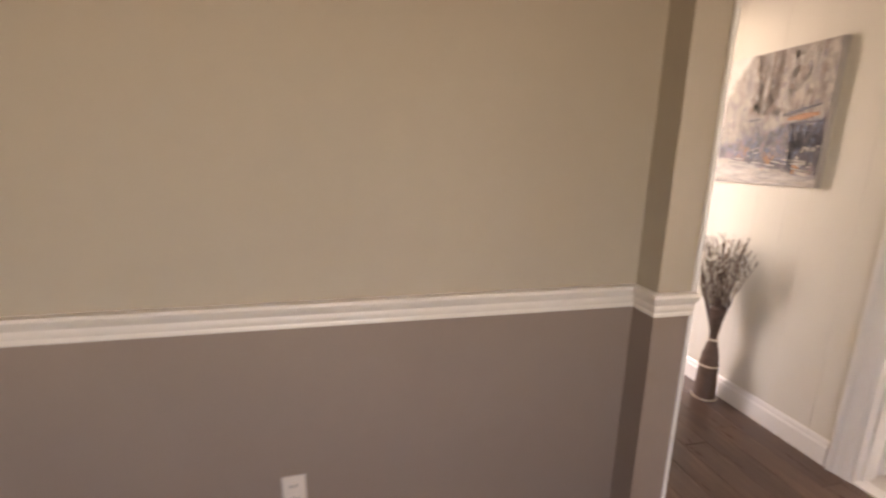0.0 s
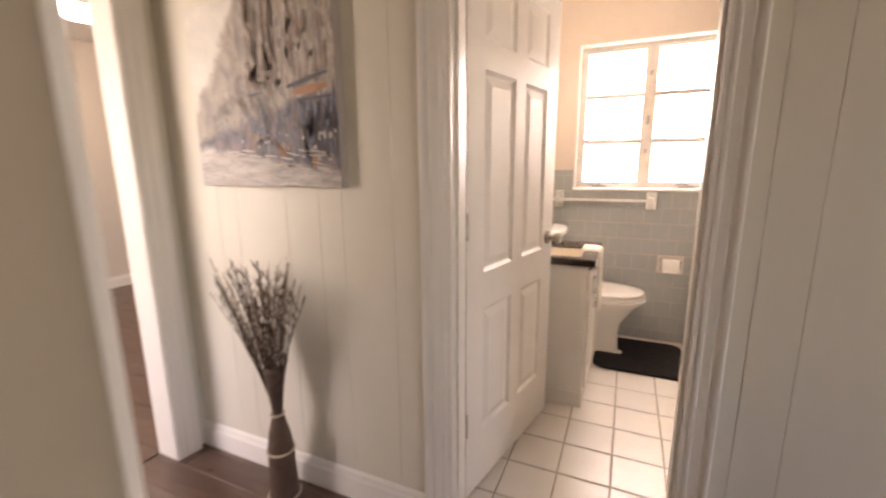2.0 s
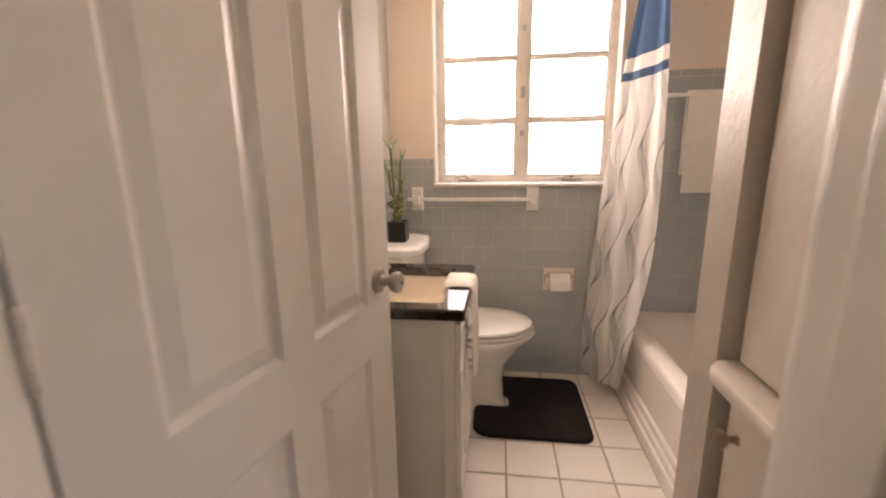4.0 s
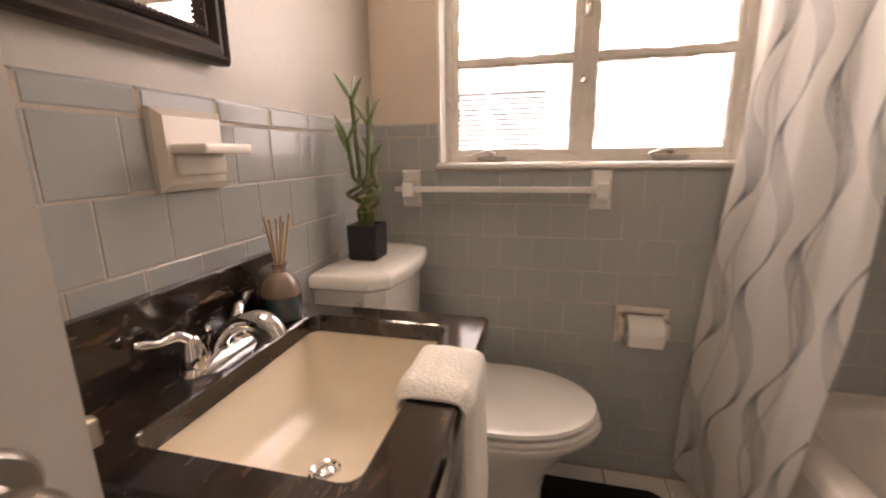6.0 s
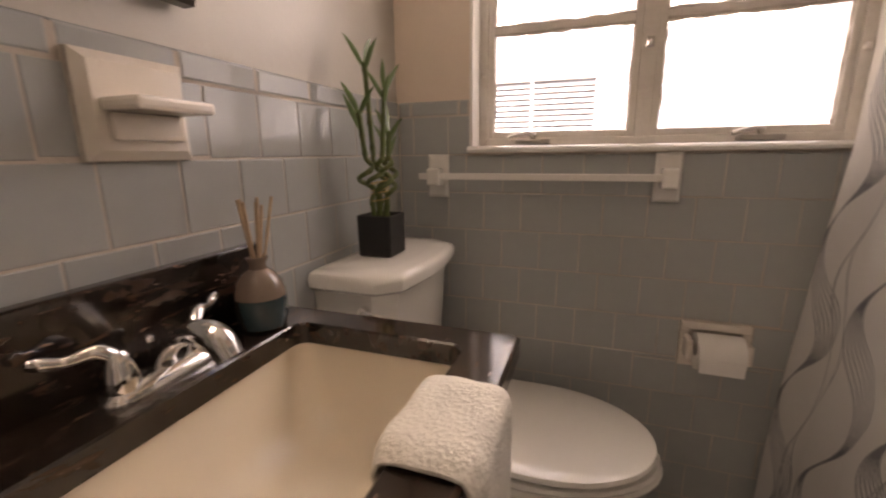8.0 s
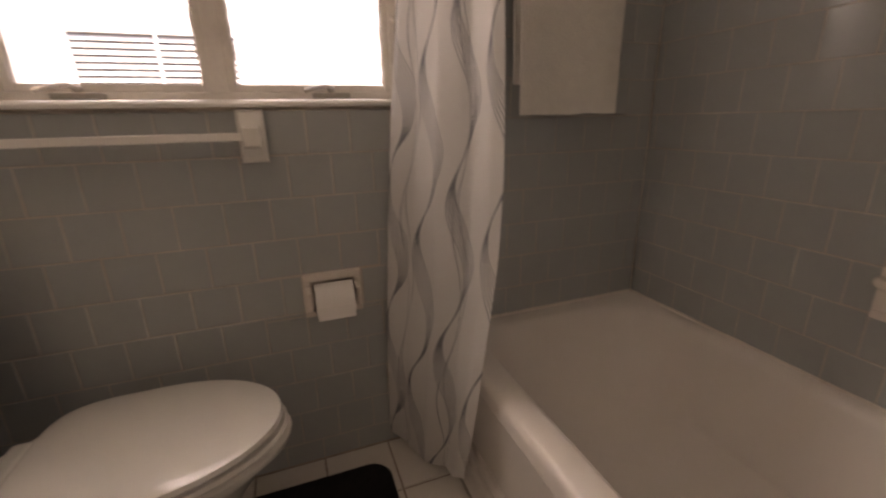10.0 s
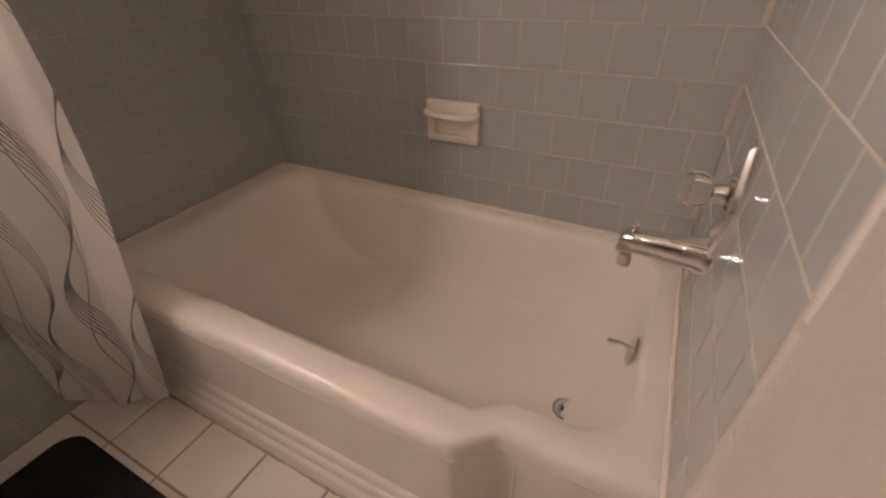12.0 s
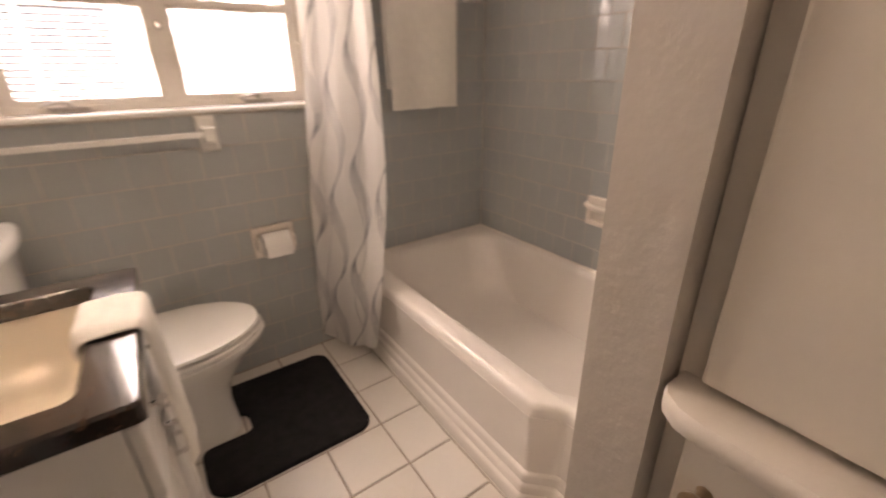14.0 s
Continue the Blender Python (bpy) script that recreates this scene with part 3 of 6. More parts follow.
trim = thing("door_1", (XH, (YJ0 + YJ1) / 2, 0), "white painted door casing and jamb of the bathroom doorway", "door frame", kind="structure")
part("casing", casing_leg(YJ1 - 0.004, 1, HD + 0.1), "trim", trim, smooth=True)
part("casing", casing_leg(YJ0 + 0.004, -1, HD + 0.1, 0.74), "trim", trim, smooth=True)
part("head_casing", boxes((XH - 0.028, YJ0 - 0.069, HD - 0.004, XH - 0.002, YJ1 + 0.096, HD + 0.1), bev=0.004), "trim", trim)
part("jamb", boxes((XH - 0.004, YJ1, 0, XD + 0.004, YJ1 + 0.02, HD + 0.018), bev=0.002), "trim", trim)
part("jamb", boxes((XH - 0.004, YJ0 - 0.02, 0, XD + 0.004, YJ0, HD + 0.018), bev=0.002), "trim", trim)
part("door_stop", boxes((XH + 0.03, YJ1 - 0.011, 0, XD - 0.04, YJ1 - 0.001, HD), bev=0.002), "trim", trim)
part("door_stop", boxes((XH + 0.03, YJ0 + 0.001, 0, XD - 0.04, YJ0 + 0.011, HD), bev=0.002), "trim", trim)
part("head_jamb", boxes((XH - 0.004, YJ0, HD, XD + 0.004, YJ1, HD + 0.018)), "trim", trim)
part("casing_inner", boxes((XD + 0.001, YJ1 + 0.004, 0, XD + 0.016, YJ1 + 0.06, HD + 0.06), bev=0.004), "trim", trim)
part("casing_inner", boxes((XD + 0.001, YJ0 - 0.06, 0, XD + 0.016, YJ0 - 0.004, HD + 0.06), bev=0.004), "trim", trim)
part("threshold", boxes((XH - 0.01, YJ0, -0.002, XH + 0.06, YJ1, 0.010), bev=0.005), "trim", trim, "worn pale threshold strip")

bm = bmesh.new()
prof = [(0.0, -0.005), (0.0, 0.010), (0.004, 0.013), (0.030, 0.014), (0.040, 0.018), (0.065, 0.019), (0.078, 0.025), (0.096, 0.025), (0.100, 0.021), (0.100, -0.005)]
loft(bm, [[(1.500 + a, 2.53 - d, z) for a, d in prof] for z in (0.0, HD + 0.08)])
box(bm, 1.495, 2.53 - 0.004, 0, 1.515, 2.655, HD)
tagged(part("trim_hall_casing", bm, "trim"), "white casing of the open hall doorway", "door frame", kind="structure")

# ---------------------------------------------------------------- outside
structure("ground", boxes((XW + 0.17, -30, -0.6, 60, 30, -0.35)), "ground", "bare yard ground outside the window", "ground")
NX = 6.5
neighbour = thing("neighbour_house", (6.5, 1.0, -0.35), "white siding house wall with a blinded window outside", "house")
bm = bmesh.new()
box(bm, NX + 0.04, -6, -0.35, NX + 0.16, 8, 3.8)
part("wall", bm, "outside_wall", neighbour)
NY0, NY1, NZ0, NZ1 = 0.83, 1.90, 0.98, 1.70
win_n = part("window", boxes((NX, NY0 - 0.06, NZ0 - 0.06, NX + 0.03, NY1 + 0.06, NZ0), (NX, NY0 - 0.06, NZ1, NX + 0.03, NY1 + 0.06, NZ1 + 0.06), (NX, NY0 - 0.06, NZ0, NX + 0.03, NY0, NZ1), (NX, NY1, NZ0, NX + 0.03, NY1 + 0.06, NZ1), (NX, (NY0 + NY1) / 2 - 0.012, NZ0, NX + 0.02, (NY0 + NY1) / 2 + 0.012, NZ1)), "outside_wall", neighbour)
# thin sheet whose grey paints in the unlit room behind the slats
part("room_shade_sheet", boxes((NX + 0.030, NY0, NZ0, NX + 0.039, NY1, NZ1)), "shade_gap", win_n)
for k in range(15):
    bm = bmesh.new()
    z = NZ0 + 0.012 + k * 0.047
    loft(bm, [[(NX + 0.010, y, z), (NX + 0.022, y, z + 0.032), (NX + 0.025, y, z + 0.031), (NX + 0.013, y, z - 0.001)] for y in (NY0 + 0.004, NY1 - 0.004)])
    part("slat", bm, "blind", win_n)

# ---------------------------------------------------------------- bathroom window
window = thing("window_1", (XW + 0.09, (WY0 + WY1) / 2, WZ0), "old painted steel casement window with six panes", "window", kind="structure")
FX0, FX1 = XW + 0.085, XW + 0.115
WC = 0.697
bm = boxes((FX0 - 0.006, WY0, WZ0, FX1 + 0.01, WY0 + 0.028, WZ1), (FX0 - 0.006, WY1 - 0.028, WZ0, FX1 + 0.01, WY1, WZ1),
           (FX0 - 0.006, WY0 + 0.028, WZ0, FX1 + 0.01, WY1 - 0.028, WZ0 + 0.024), (FX0 - 0.006, WY0 + 0.028, WZ1 - 0.024, FX1 + 0.01, WY1 - 0.028, WZ1), bev=0.003)
box(bm, FX0 - 0.008, WC - 0.020, WZ0 + 0.02, FX1 + 0.01, WC + 0.020, WZ1 - 0.02, bev=0.003)
part("window_frame", bm, "window_paint", window)
rows_z = [WZ0 + 0.024, 1.433, 1.748, WZ1 - 0.024]
rnd = random.Random(5)
for y0, y1 in ((WY0 + 0.028, WC - 0.020), (WC + 0.020, WY1 - 0.028)):
    bm = boxes((FX0, y0, rows_z[0], FX1, y0 + 0.018, rows_z[3]), (FX0, y1 - 0.018, rows_z[0], FX1, y1, rows_z[3]),
               (FX0, y0 + 0.018, rows_z[0], FX1, y1 - 0.018, rows_z[0] + 0.018), (FX0, y0 + 0.018, rows_z[3] - 0.018, FX1, y1 - 0.018, rows_z[3]),
               (FX0, y0 + 0.018, rows_z[1] - 0.009, FX1, y1 - 0.018, rows_z[1] + 0.009), (FX0, y0 + 0.018, rows_z[2] - 0.009, FX1, y1 - 0.018, rows_z[2] + 0.009), bev=0.003)
    sash = part("sash", bm, "window_paint", window)
    for za, zb in zip(rows_z, rows_z[1:]):
        a, b, c, d = y0 + 0.014, y1 - 0.014, za + 0.008, zb - 0.008
        ob = part("pane", boxes((FX0 + 0.017, a, c, FX0 + 0.020, b, d)), "pane", sash)
        ob.visible_shadow = False
        # uneven bead of old putty round the pane
        bm = bmesh.new()
        line = [(a, c), (b, c), (b, d), (a, d)]
        for k in range(4):
            p, q = line[k], line[(k + 1) % 4]
            pts = []
            for i in range(15):
                f = i / 14
                yy, zz = p[0] + (q[0] - p[0]) * f, p[1] + (q[1] - p[1]) * f
                pts.append((FX0 + 0.012, yy, zz))
            tube(bm, pts, [0.006 + rnd.random() * 0.006 for _ in pts], 6)
        part("putty_bead", bm, "putty", sash)
for y in (WY1 - 0.17, WY0 + 0.20):
    bm = boxes((FX0 - 0.035, y - 0.05, WZ0 + 0.006, FX0 - 0.004, y + 0.05, WZ0 + 0.020), bev=0.004)
    tube(bm, smooth_path([(FX0 - 0.02, y, WZ0 + 0.018), (FX0 - 0.03, y + 0.01, WZ0 + 0.035), (FX0 - 0.045, y + 0.045, WZ0 + 0.03), (FX0 - 0.05, y + 0.07, WZ0 + 0.022)], 4), 0.006, 8)
    lathe(bm, [(0.004, 0), (0.009, 0.004), (0.010, 0.012), (0.005, 0.018)], pose(FX0 - 0.02, y, WZ0 + 0.02))
    part("crank", bm, "nickel", window, "tarnished metal casement crank", smooth=True)
for z, s in ((WZ0 + 0.26, 0.6), (WZ0 + 0.47, 1.2), (WZ0 + 0.78, 0.6)):
    bm = boxes((FX0 - 0.020, WC - 0.010, z - 0.022 * s, FX0 - 0.008, WC + 0.010, z + 0.022 * s), bev=0.003)
    tube(bm, [(FX0 - 0.02, WC, z), (FX0 - 0.038, WC + 0.004, z - 0.004), (FX0 - 0.042, WC + 0.008, z - 0.028 * s)], 0.005, 8)
    part("latch", bm, "nickel", window, smooth=True)
for y in (WY0 + 0.014, WY1 - 0.014):
    bm = bmesh.new()
    lathe(bm, [(0.010, 0), (0.010, 0.006), (0.006, 0.011), (0.001, 0.012)], pose(FX0 - 0.006, y, WZ0 + 0.21, 0, -90, 0), 12)
    part("stay_button", bm, "window_paint", window, smooth=True)
# white sill bullnose and reveal
bm = bmesh.new()
sill = [(XW - 0.016, WZ0 - 0.017), (XW - 0.016, WZ0 - 0.008), (XW - 0.012, WZ0 - 0.002), (XW - 0.004, WZ0 + 0.001), (FX0 + 0.002, WZ0 + 0.003), (FX0 + 0.002, WZ0 - 0.017)]
loft(bm, [[(x, y, z) for x, z in sill] for y in (WY0 - 0.01, WY1 + 0.01)])
part("window_sill", bm, "ceramic", window, "white glazed sill tile")
part("reveal", boxes((XW - 0.002, WY1 - 0.003, WZ0, FX0, WY1 + 0.006, WZ1), (XW - 0.002, WY0 - 0.006, WZ0, FX0, WY0 + 0.003, WZ1), (XW - 0.002, WY0, WZ1 - 0.003, FX0, WY1, WZ1 + 0.006)), "trim", window)


# ---------------------------------------------------------------- bathroom door, open into the room
DOOR_W, DOOR_T = 0.760, 0.035
dx, dy = 2.530 - 1.788, 1.130 - 1.293
door = thing("door", (1.788, 1.293, 0.012), "white six-panel door standing open into the bathroom", "door", rz=math.degrees(math.atan2(dy, dx)))


def door_leaf():
    """Stiles, rails and raised panels; x along the leaf from the hinge, y its thickness."""
    h = 2.0
    bm = bmesh.new()
    xs = [(0.115, 0.342), (0.430, 0.645)]
    zs = [(0.235, 0.735), (0.875, 1.575), (1.665, 1.885)]
    t = DOOR_T / 2
    for a, b in ((0.0, 0.115), (0.342, 0.430), (0.645, DOOR_W)):
        box(bm, a, -t, 0, b, t, h)
    for a, b in xs:
        for c, d in ((0, 0.235), (0.735, 0.875), (1.575, 1.665), (1.885, h)):
            box(bm, a, -t, c, b, t, d)
    return bm, xs, zs, t


bm, xs, zs, t = door_leaf()
leaf = part("door_leaf", bm, "door", door, local=True)
for x0, x1 in xs:
    for z0, z1 in zs:
        bm = bmesh.new()
        for s in (-1, 1):
            loops = []
            for i, d in ((0.0, 0.0), (0.012, -0.010), (0.018, -0.011), (0.048, -0.003), (0.052, -0.003)):
                y = s * (t + d)
                loops.append([(x0 + i, y, z0 + i), (x1 - i, y, z0 + i), (x1 - i, y, z1 - i), (x0 + i, y, z1 - i)])
            loft(bm, loops, cap=(False, True))
        part("panel", bm, "door", leaf, local=True)
for z in (0.312, 1.055, 1.80):
    bm = boxes((-0.045, t - 0.006, z - 0.045, -0.006, t + 0.001, z + 0.045), (-0.004, t - 0.036, z - 0.045, 0.0, t - 0.002, z + 0.045), bev=0.0015)
    lathe(bm, [(0.006, 0), (0.006, 0.09), (0.004, 0.095)], pose(-0.003, -t - 0.004, z - 0.045), 12)
    for k in (-0.028, 0, 0.028):
        lathe(bm, [(0.004, 0), (0.003, 0.002)], pose(-0.025, -t + 0.002, z + k, 90, 0, 0), 10)
    box(bm, -0.042, -t - 0.002, z - 0.045, -0.005, -t + 0.003, z + 0.045, bev=0.002)
    part("hinge", bm, "hinge", door, "painted-over metal butt hinge", smooth=True, local=True)
for s in (-1, 1):
    bm = bmesh.new()
    lathe(bm, [(0.033, 0), (0.033, 0.004), (0.030, 0.009), (0.016, 0.013), (0.013, 0.018), (0.012, 0.030), (0.017, 0.036), (0.025, 0.044), (0.0275, 0.056), (0.025, 0.064), (0.014, 0.068), (0.003, 0.0685)],
          pose(DOOR_W - 0.06, s * t, 0.925, 90 if s < 0 else -90, 0, 0), 36)
    knob = part("door_knob", bm, "nickel", door, "satin nickel round door knob", smooth=True, local=True)
bm = boxes((DOOR_W - 0.065, -t - 0.0705, 0.923, DOOR_W - 0.055, -t - 0.0680, 0.927))
part("key_slot", bm, "dark", knob, local=True)
part("latch_plate", boxes((DOOR_W - 0.001, -0.011, 0.895, DOOR_W + 0.002, 0.011, 0.955), bev=0.0005), "nickel", door, local=True)

part("latch_bolt", boxes((DOOR_W + 0.001, -0.007, 0.914, DOOR_W + 0.012, 0.007, 0.936), bev=0.003), "nickel", door, local=True)

# ---------------------------------------------------------------- vanity
VX0, VX1, VY0, VY1 = 2.622, 3.117, 0.945, 1.385
vanity = thing("vanity_cabinet", ((VX0 + VX1) / 2, (VY0 + VY1) / 2, 0), "small white painted bathroom vanity cabinet on the tiles", "cabinet")
part("side_panel", boxes((VX0, VY0, 0.085, VX0 + 0.018, VY1, 0.772), bev=0.001), "cabinet", vanity)
part("side_panel", boxes((VX1 - 0.018, VY0, 0.085, VX1, VY1, 0.772), bev=0.001), "cabinet", vanity)
part("back_panel", boxes((VX0 + 0.018, VY1 - 0.018, 0.085, VX1 - 0.018, VY1, 0.772)), "cabinet", vanity)
part("bottom_panel", boxes((VX0 + 0.018, VY0, 0.085, VX1 - 0.018, VY1 - 0.018, 0.103)), "cabinet", vanity)
part("stile", boxes((VX0 + 0.018, VY0, 0.103, VX0 + 0.05, VY0 + 0.02, 0.772)), "cabinet", vanity)
part("stile", boxes((VX1 - 0.05, VY0, 0.103, VX1 - 0.018, VY0 + 0.02, 0.772)), "cabinet", vanity)
part("top_rail", boxes((VX0 + 0.05, VY0, 0.74, VX1 - 0.05, VY0 + 0.02, 0.772)), "cabinet", vanity)
part("plinth", boxes((VX0 - 0.010, VY0 - 0.006, 0.0, VX1 + 0.006, VY1, 0.085), bev=0.006), "cabinet", vanity)
part("end_stile", boxes((VX0 - 0.006, VY0 - 0.002, 0.087, VX0 - 0.0005, VY0 + 0.035, 0.770), bev=0.002), "cabinet", vanity)


def cab_door(x0, x1, z0, z1, y, parent, mat="cabinet"):
    bm = bmesh.new()
    loops = []
    for i, d in ((0.0, 0.018), (0.0, 0.003), (0.003, 0.0), (0.045, 0.0), (0.052, 0.007), (0.060, 0.008)):
        loops.append([(x0 + i, y + d, z0 + i), (x1 - i, y + d, z0 + i), (x1 - i, y + d, z1 - i), (x0 + i, y + d, z1 - i)])
    loft(bm, loops)
    return part("cabinet_door", bm, mat, parent)


mid = (VX0 + VX1) / 2
for x0, x1, hx in ((VX0 + 0.012, mid - 0.002, mid - 0.03), (mid + 0.002, VX1 - 0.012, mid + 0.03)):
    d = cab_door(x0, x1, 0.11, 0.60, VY0 - 0.021, vanity)
    bm = bmesh.new()
    yy = VY0 - 0.021
    tube(bm, smooth_path([(hx, yy, 0.50), (hx, yy - 0.022, 0.505), (hx, yy - 0.028, 0.54), (hx, yy - 0.022, 0.575), (hx, yy, 0.58)], 4), 0.0055, 10)
    part("handle", bm, "chrome", d, "chrome bow handle", smooth=True)
d = cab_door(VX0 + 0.012, VX1 - 0.012, 0.61, 0.752, VY0 - 0.021, vanity)
for hx in (mid - 0.1, mid + 0.1):
    bm = bmesh.new()
    lathe(bm, [(0.006, 0), (0.005, 0.010), (0.012, 0.016), (0.013, 0.022), (0.008, 0.026), (0.001, 0.027)], pose(hx, VY0 - 0.021, 0.685, 90, 0, 0), 20)
    part("knob", bm, "chrome", d, smooth=True)

# granite top with a hole for the basin
CX0, CX1, CY0, CZ0, CZ1 = 2.604, 3.135, 0.909, 0.773, 0.809
BX0, BX1, BY0, BY1 = 2.664, 3.072, 0.984, 1.275
worktop = thing("worktop", ((CX0 + CX1) / 2, 1.15, CZ0), "polished dark brown granite vanity top with tan flecks", "worktop")


def ring_slab():
    """The slab with rounded edges round a rounded hole."""
    bm = bmesh.new()
    ocx, ocy, ohx, ohy = (CX0 + CX1) / 2, (CY0 + YN) / 2, (CX1 - CX0) / 2, (YN - CY0) / 2
    icx, icy, ihx, ihy = (BX0 + BX1) / 2, (BY0 + BY1) / 2, (BX1 - BX0) / 2, (BY1 - BY0) / 2
    loops = [rounded(icx, icy, ihx, ihy, 0.022, CZ0), rounded(icx, icy, ihx, ihy, 0.022, CZ1 - 0.003), rounded(icx, icy, ihx + 0.003, ihy + 0.003, 0.024, CZ1),
             rounded(ocx, ocy, ohx - 0.005, ohy - 0.005, 0.008, CZ1), rounded(ocx, ocy, ohx, ohy, 0.010, CZ1 - 0.005), rounded(ocx, ocy, ohx, ohy, 0.010, CZ0 + 0.004),
             rounded(ocx, ocy, ohx - 0.004, ohy - 0.004, 0.008, CZ0), rounded(icx, icy, ihx, ihy, 0.022, CZ0)]
    loft(bm, loops, cap=(False, False))
    bmesh.ops.remove_doubles(bm, verts=bm.verts, dist=1e-5)
    return bm


part("slab", ring_slab(), "granite", worktop)
part("backsplash", boxes((CX0 + 0.002, YN - 0.022, CZ1, CX1 - 0.026, YN - 0.001, CZ1 + 0.126), bev=0.003), "granite", worktop)

basin = thing("basin", ((BX0 + BX1) / 2, (BY0 + BY1) / 2, 0.66), "bone coloured rectangular undermount ceramic basin", "sink")
icx, icy, ihx, ihy = (BX0 + BX1) / 2, (BY0 + BY1) / 2, (BX1 - BX0) / 2, (BY1 - BY0) / 2
bm = bmesh.new()
loops = [rounded(icx, icy, ihx + 0.02, ihy + 0.012, 0.04, CZ0 - 0.001), rounded(icx, icy, ihx + 0.003, ihy + 0.003, 0.03, CZ0 - 0.001)]
for f, z, r in ((0.0, 0.755, 0.035), (0.012, 0.73, 0.04), (0.028, 0.69, 0.05), (0.052, 0.664, 0.06), (0.085, 0.652, 0.05), (0.118, 0.648, 0.03)):
    loops.append(rounded(icx, icy, ihx - f, ihy - f, r, z))
loft(bm, loops, cap=(False, True))
part("bowl", bm, "basin", basin, smooth=True)
bm = bmesh.new()
lathe(bm, [(0.026, 0.001), (0.026, 0.004), (0.022, 0.005), (0.017, 0.002), (0.017, -0.002)], pose(icx - 0.03, icy, 0.648), 28)
dr = part("drain_ring", bm, "chrome", basin, smooth=True)
bm = bmesh.new()
lathe(bm, [(0.014, -0.001), (0.015, 0.006), (0.010, 0.009), (0.001, 0.010)], pose(icx - 0.03, icy, 0.648), 24)
part("stopper", bm, "chrome", dr, smooth=True)

# faucet: oval base, two lever handles, low arched spout, lift rod
FXC, FYC = 2.868, 1.325
faucet = thing("faucet", (FXC, FYC, CZ1), "chrome two-handle centerset faucet on the granite", "faucet")
bm = bmesh.new()
loft(bm, [rounded(FXC, FYC, 0.078, 0.026, 0.026, CZ1), rounded(FXC, FYC, 0.078, 0.026, 0.026, CZ1 + 0.006), rounded(FXC, FYC, 0.070, 0.019, 0.019, CZ1 + 0.016), rounded(FXC, FYC, 0.058, 0.012, 0.012, CZ1 + 0.019)])
part("base", bm, "chrome", faucet, smooth=True)
for s in (-1, 1):
    bm = bmesh.new()
    lathe(bm, [(0.021, 0.012), (0.021, 0.022), (0.017, 0.042), (0.012, 0.056), (0.009, 0.060)], pose(FXC + s * 0.051, FYC, CZ1), 28)
    tube(bm, smooth_path([(FXC + s * 0.051, FYC, CZ1 + 0.050), (FXC + s * 0.066, FYC + 0.008, CZ1 + 0.064), (FXC + s * 0.090, FYC + 0.019, CZ1 + 0.062), (FXC + s * 0.116, FYC + 0.030, CZ1 + 0.070)], 5),
         [0.011 - 0.0003 * k for k in range(8)] + [0.0085, 0.0075, 0.007, 0.007, 0.0075, 0.008, 0.008, 0.006], 12)
    part("handle", bm, "chrome", faucet, smooth=True)
bm = bmesh.new()
tube(bm, smooth_path([(FXC, FYC, CZ1 + 0.012), (FXC, FYC - 0.008, CZ1 + 0.036), (FXC, FYC - 0.034, CZ1 + 0.058), (FXC, FYC - 0.068, CZ1 + 0.070), (FXC, FYC - 0.100, CZ1 + 0.066), (FXC, FYC - 0.116, CZ1 + 0.045)], 5),
     [0.016, 0.0155, 0.015, 0.0145, 0.014, 0.0138, 0.0135, 0.0133, 0.013, 0.013, 0.013, 0.0135, 0.014, 0.0145, 0.015, 0.016, 0.017, 0.018, 0.0185, 0.0185, 0.0185, 0.018, 0.0175, 0.017, 0.0165, 0.016], 16)
part("spout", bm, "chrome", faucet, smooth=True)
bm = bmesh.new()
tube(bm, [(FXC, FYC + 0.018, CZ1 + 0.010), (FXC, FYC + 0.018, CZ1 + 0.045)], 0.003, 8)
lathe(bm, [(0.003, 0), (0.007, 0.004), (0.007, 0.010), (0.002, 0.013)], pose(FXC, FYC + 0.018, CZ1 + 0.043), 14)
part("lift_rod", bm, "chrome", faucet, smooth=True)


# folded hand towel hanging over the front edge of the top
def cloth_strip(profile, x0, x1, thick, seed, wobble=0.002, nx=14, taper=0.0):
    """Cloth that follows a (y, z) line, from x0 to x1, with a soft thickness."""
    r = random.Random(seed)
    pts = [Vector((0, y, z)) for y, z in profile]
    pts = smooth_path(pts, 6)
    n = len(pts)
    bm = bmesh.new()
    top, bot = [], []
    for i, p in enumerate(pts):
        d = (pts[min(i + 1, n - 1)] - pts[max(i - 1, 0)]).normalized()
        nn = Vector((0, -d.z, d.y))
        ta, tb = [], []
        for k in range(nx + 1):
            f = k / nx
            x = x0 + (x1 - x0) * f + taper * (i / n) * (f - 0.5)
            e = min(1.0, 6 * min(f, 1 - f) + 0.25)
            w = noise.noise(Vector((x * 18, i * 0.22, seed))) * wobble
            ta.append(bm.verts.new(Vector((x, p.y, p.z)) + nn * (thick * e + w)))
            tb.append(bm.verts.new(Vector((x, p.y, p.z)) + nn * (w * 0.3)))
        top.append(ta)
        bot.append(tb)
    for i in range(n - 1):
        for k in range(nx):
            bm.faces.new((top[i][k], top[i][k + 1], top[i + 1][k + 1], top[i + 1][k]))
            bm.faces.new((bot[i][k], bot[i + 1][k], bot[i + 1][k + 1], bot[i][k + 1]))
        bm.faces.new((top[i][0], top[i + 1][0], bot[i + 1][0], bot[i][0]))
        bm.faces.new((top[i][nx], bot[i][nx], bot[i + 1][nx], top[i + 1][nx]))
    for row_t, row_b in ((top[0], bot[0]), (top[-1], bot[-1])):
        for k in range(nx):
            bm.faces.new((row_t[k], row_t[k + 1], row_b[k + 1], row_b[k]))
    return bm


